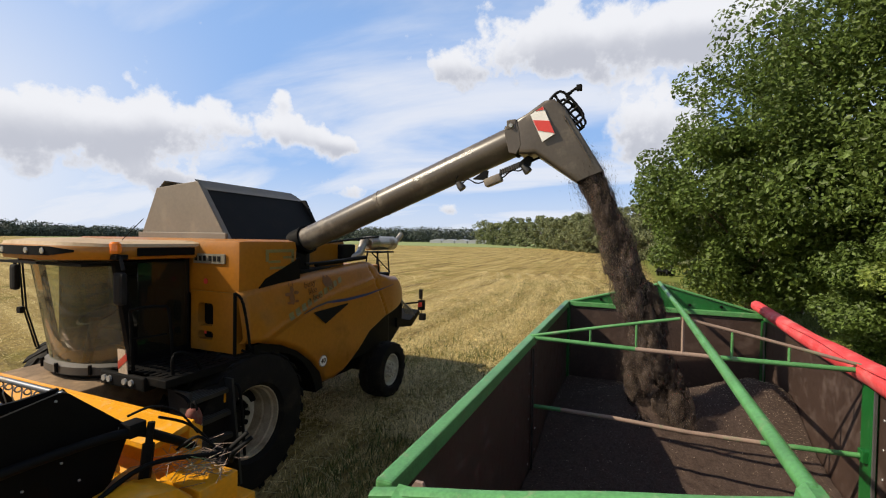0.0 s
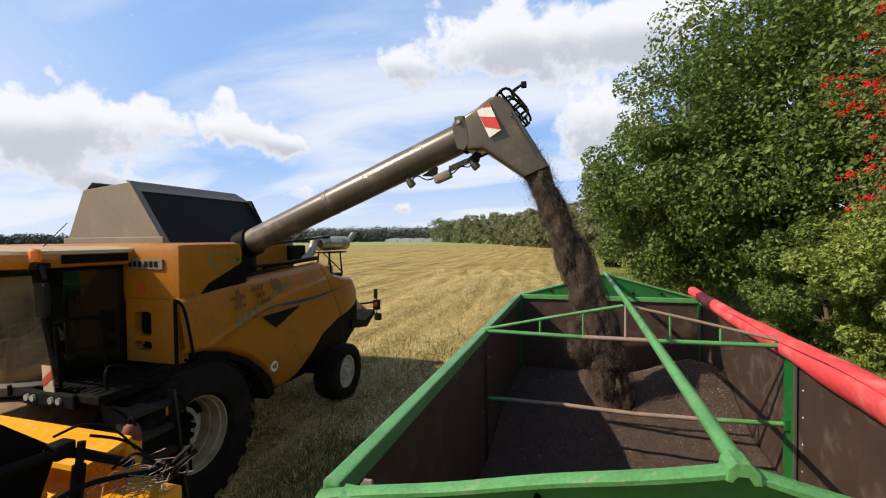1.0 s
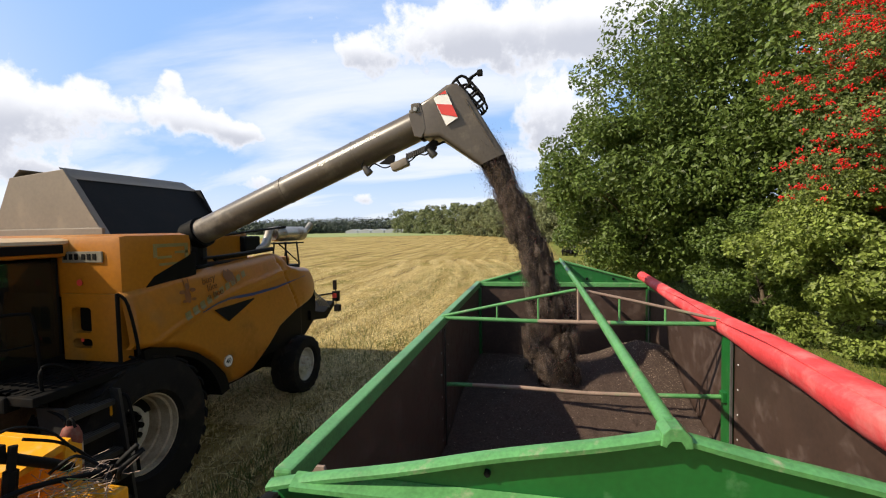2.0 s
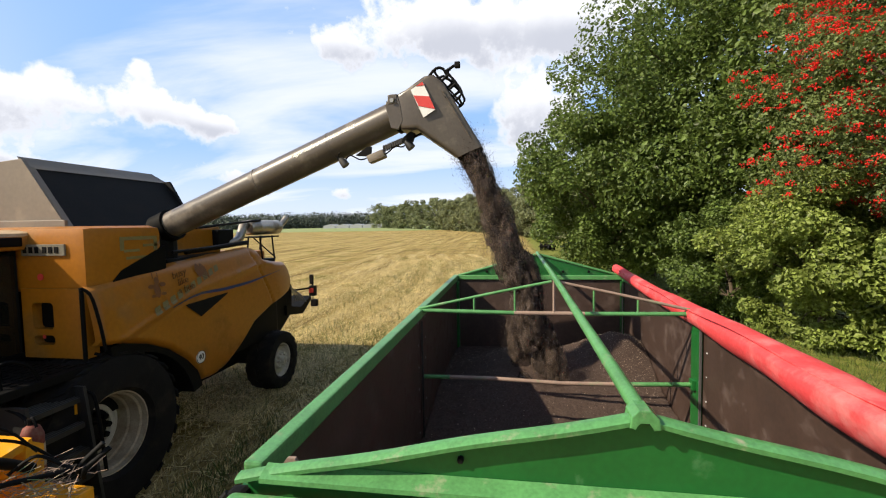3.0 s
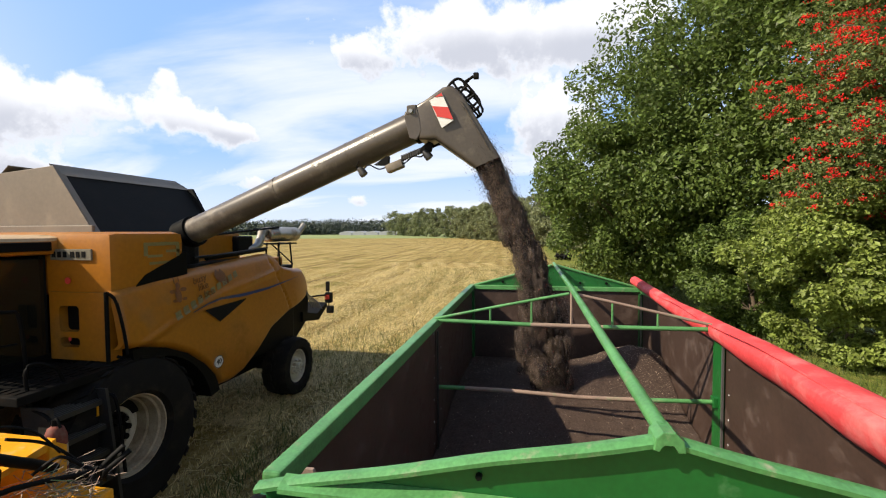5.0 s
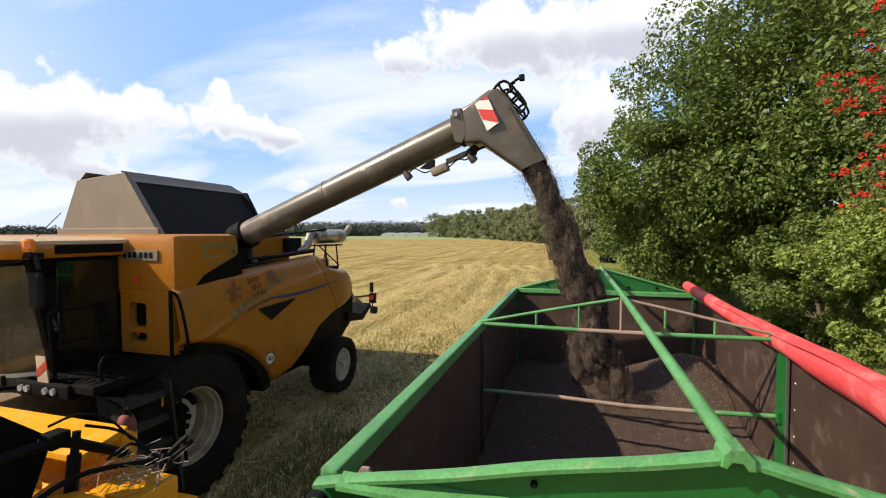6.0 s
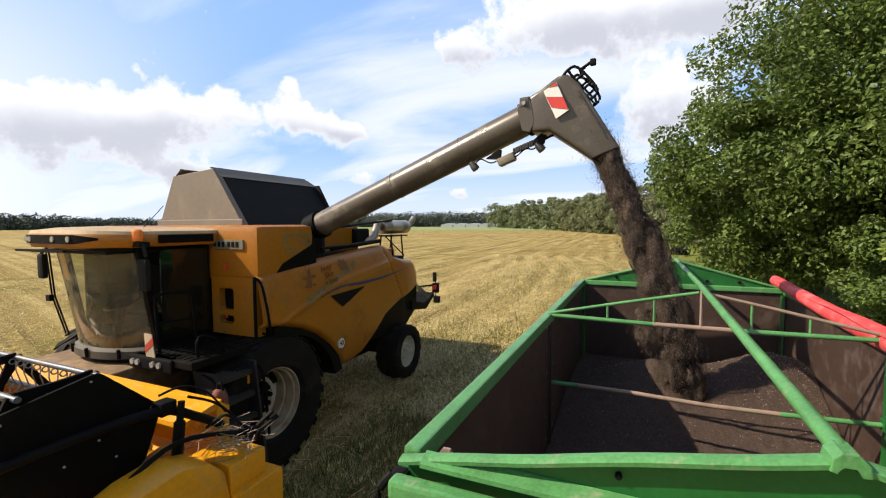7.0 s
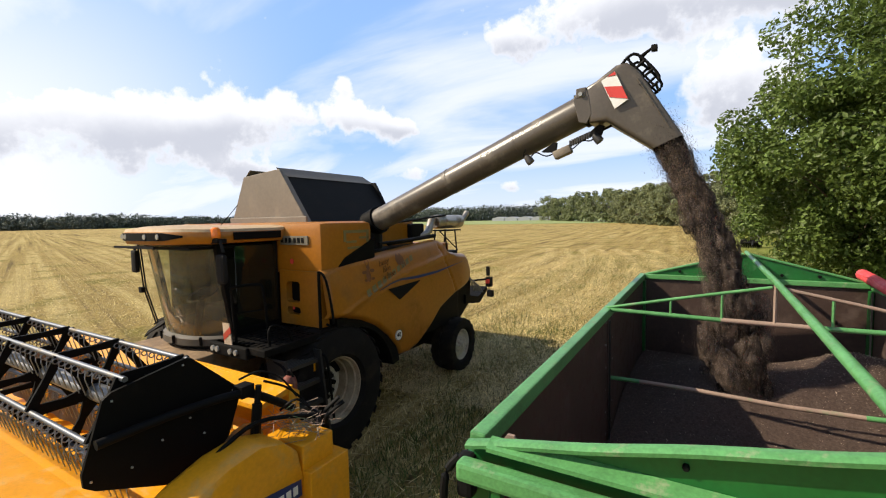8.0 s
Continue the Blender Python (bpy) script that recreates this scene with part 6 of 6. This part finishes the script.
def build_implement():
    im = thing("field_roller", (3.4, 48.6, 0), "old dark field roller parked in the grass", "farm implement")
    for i in range(12):
        bm = B()
        lathe(bm, [(0.12, 0), (0.42, 0.02), (0.42, 0.1), (0.12, 0.12)], 16, pose(2.55 + i * 0.14, 48.6, 0.42))
        part("roller_ring", bm, M_BLACK if i % 2 else M_SHEET, im)
    for a, b_, r in (((2.4, 48.6, 0.42), (4.3, 48.6, 0.42), 0.06), ((2.5, 48.05, 0.5), (4.2, 48.05, 0.5), 0.07), ((3.4, 48.0, 0.5), (3.3, 46.2, 0.35), 0.06),
                     ((2.5, 48.0, 0.55), (3.6, 48.4, 1.2), 0.06), ((4.2, 48.0, 0.55), (3.6, 48.4, 1.2), 0.06), ((3.3, 46.3, 0.3), (3.6, 48.4, 1.2), 0.05)):
        bm = B()
        tube(bm, [a, b_], r, 8)
        part("frame_bar", bm, M_SHEET, im)
    bm = B()
    box(bm, 3.2, 4.0, 48.2, 48.7, 0.85, 1.15, 0.03)
    part("ballast_box", bm, M_STEEL, im, "grey ballast box")


build_implement()


# ---- falling grain ----
def stream_point(s):
    """Centre of the falling stream: s from 0 at the mouth to 1 at the heap."""
    t = FALL * s
    z = 4.06 - 1.6 * t - 4.9 * t * t
    return Vector((interp(z, ((1.4, 0.06), (1.95, -0.02), (2.56, -0.18), (2.92, -0.33), (3.47, -0.56), (3.95, -0.79), (4.06, -0.86))), 3.42, z))


FALL = 0.60


M_SEED = mat("falling_seed", (0.035, 0.026, 0.022), 0.85, vary=0.4, scale=12, bump=0.5, bump_scale=70, spec=0.15, rand=0.3)
M_SPECK = mat("seed_dust", (0.12, 0.092, 0.075), 0.9, vary=0.35, scale=9, spec=0.1, rand=0.5)


def dust_mat(name, scale, lo, hi, most):
    """Dust cloud: patchy cover, clear between."""
    m = mat(name, (0.105, 0.08, 0.066), 0.95, vary=0.3, scale=7, spec=0.05)
    nt = m.node_tree
    b = nt.nodes["Principled BSDF"]
    co, nz, rg = nt.nodes.new("ShaderNodeTexCoord"), nt.nodes.new("ShaderNodeTexNoise"), nt.nodes.new("ShaderNodeMapRange")
    nz.inputs["Scale"].default_value, nz.inputs["Detail"].default_value = scale, 7
    nt.links.new(co.outputs["Object"], nz.inputs["Vector"])
    rg.inputs[1].default_value, rg.inputs[2].default_value, rg.inputs[4].default_value = lo, hi, most
    nt.links.new(nz.outputs[0], rg.inputs[0])
    nt.links.new(rg.outputs[0], b.inputs["Alpha"])
    return m


M_VEIL = dust_mat("dusty_seed", 8, 0.38, 0.66, 0.7)
M_PLUME = dust_mat("drifting_dust", 5, 0.36, 0.66, 0.6)


def lump(name, rx, rz, seed, material, parent=None):
    bm = B()
    bmesh.ops.create_icosphere(bm, subdivisions=4, radius=1.0)
    for v in bm.verts:
        p = v.co.copy()
        f = 1 + 0.34 * noise.noise(p * 1.3 + Vector((seed, 0, 0))) + 0.26 * noise.noise(p * 3.1 + Vector((0, seed, 0))) + 0.14 * noise.noise(p * 8 + Vector((0, 0, seed)))
        v.co = Vector((p.x * rx * f, p.y * rx * f, p.z * rz * f))
    return part(name, bm, material, parent, "", 180)


def seed_cloud(name, n, rx, rz, long, wide, seed, material, parent):
    """Single grains and dust specks drawn out along the fall, thinning outwards."""
    rng = np.random.default_rng(seed)
    p = rng.normal(0, 1, (n, 3)) * np.array([rx * 0.5, rx * 0.5, rz * 0.42])
    d = np.stack([rng.normal(0, 0.12, n), rng.normal(0, 0.12, n), -np.ones(n)], 1) * (long * rng.uniform(0.4, 1.6, n))[:, None]
    a = rng.uniform(0, np.pi, n)
    w = np.stack([np.cos(a), np.sin(a), 0 * a], 1) * (wide * rng.uniform(0.5, 1.5, n))[:, None]
    v = np.stack([p - d, p + w, p + d, p - w], 1).reshape(-1, 3)
    return mesh_of(name, v, np.arange(4 * n).reshape(-1, 4), material, parent)


def build_stream():
    """Rigid clumps of seed that fall along the stream and start again inside the mouth: a dense core, and looser side clumps that fan out in dust."""
    core, loose = [], []
    for k in range(22):
        rx = (0.095, 0.115, 0.10, 0.125, 0.105)[k % 5]
        ob = lump("falling_grain", rx * 0.82, 0.27, k * 3.7, M_SEED)
        tagged(ob, "dark rapeseed falling in a dusty stream", "falling grain", "grain stream", "stuff")
        lump("dust_veil", rx * 1.05, 0.29, k * 5.1 + 40, M_VEIL, ob)
        seed_cloud("loose_seed", 2200, rx * 1.3, 0.27, 0.008, 0.0018, 300 + k, M_SEED, ob)
        core.append(ob)
    for k in range(34):
        r = 0.085 + 0.012 * (k % 4)
        ob = lump("grain_dust", r, 0.25, k * 2.9 + 11, M_PLUME)
        tagged(ob, "brown dust and seed drifting beside the stream", "grain dust", "grain stream", "stuff")
        lump("dust_veil", r * 0.72, 0.2, k * 4.3 + 90, M_PLUME, ob)
        seed_cloud("dust_speck", 1500, r * 1.5, 0.27, 0.010, 0.0014, 900 + k, M_SPECK, ob)
        loose.append(ob)
    return core, loose


CORE, LOOSE = build_stream()


def motions():
    for group, fan in ((CORE, 0.0), (LOOSE, 1.0)):
        n = len(group)
        for k, ob in enumerate(group):
            rng = random.Random(k + 50 * fan)
            ox, oy = rng.uniform(-0.12, 0.09) - fan * rng.uniform(-0.12, 0.46), rng.uniform(-0.09, 0.09) * (1 + fan)
            rows = []
            for i in range(241):
                t = i / 30
                s = (t / FALL + k / n + 0.37 * fan) % 1.0
                p = PIVOT + (stream_point(s) - PIVOT) * FULL
                w = s ** (0.8 + 0.9 * fan)
                rows.append((t, pose(p.x + ox * w, p.y + oy * w, p.z, 0, -24 + 16 * s, (k % 7) * 9)))
            walk(ob, rows)


motions()
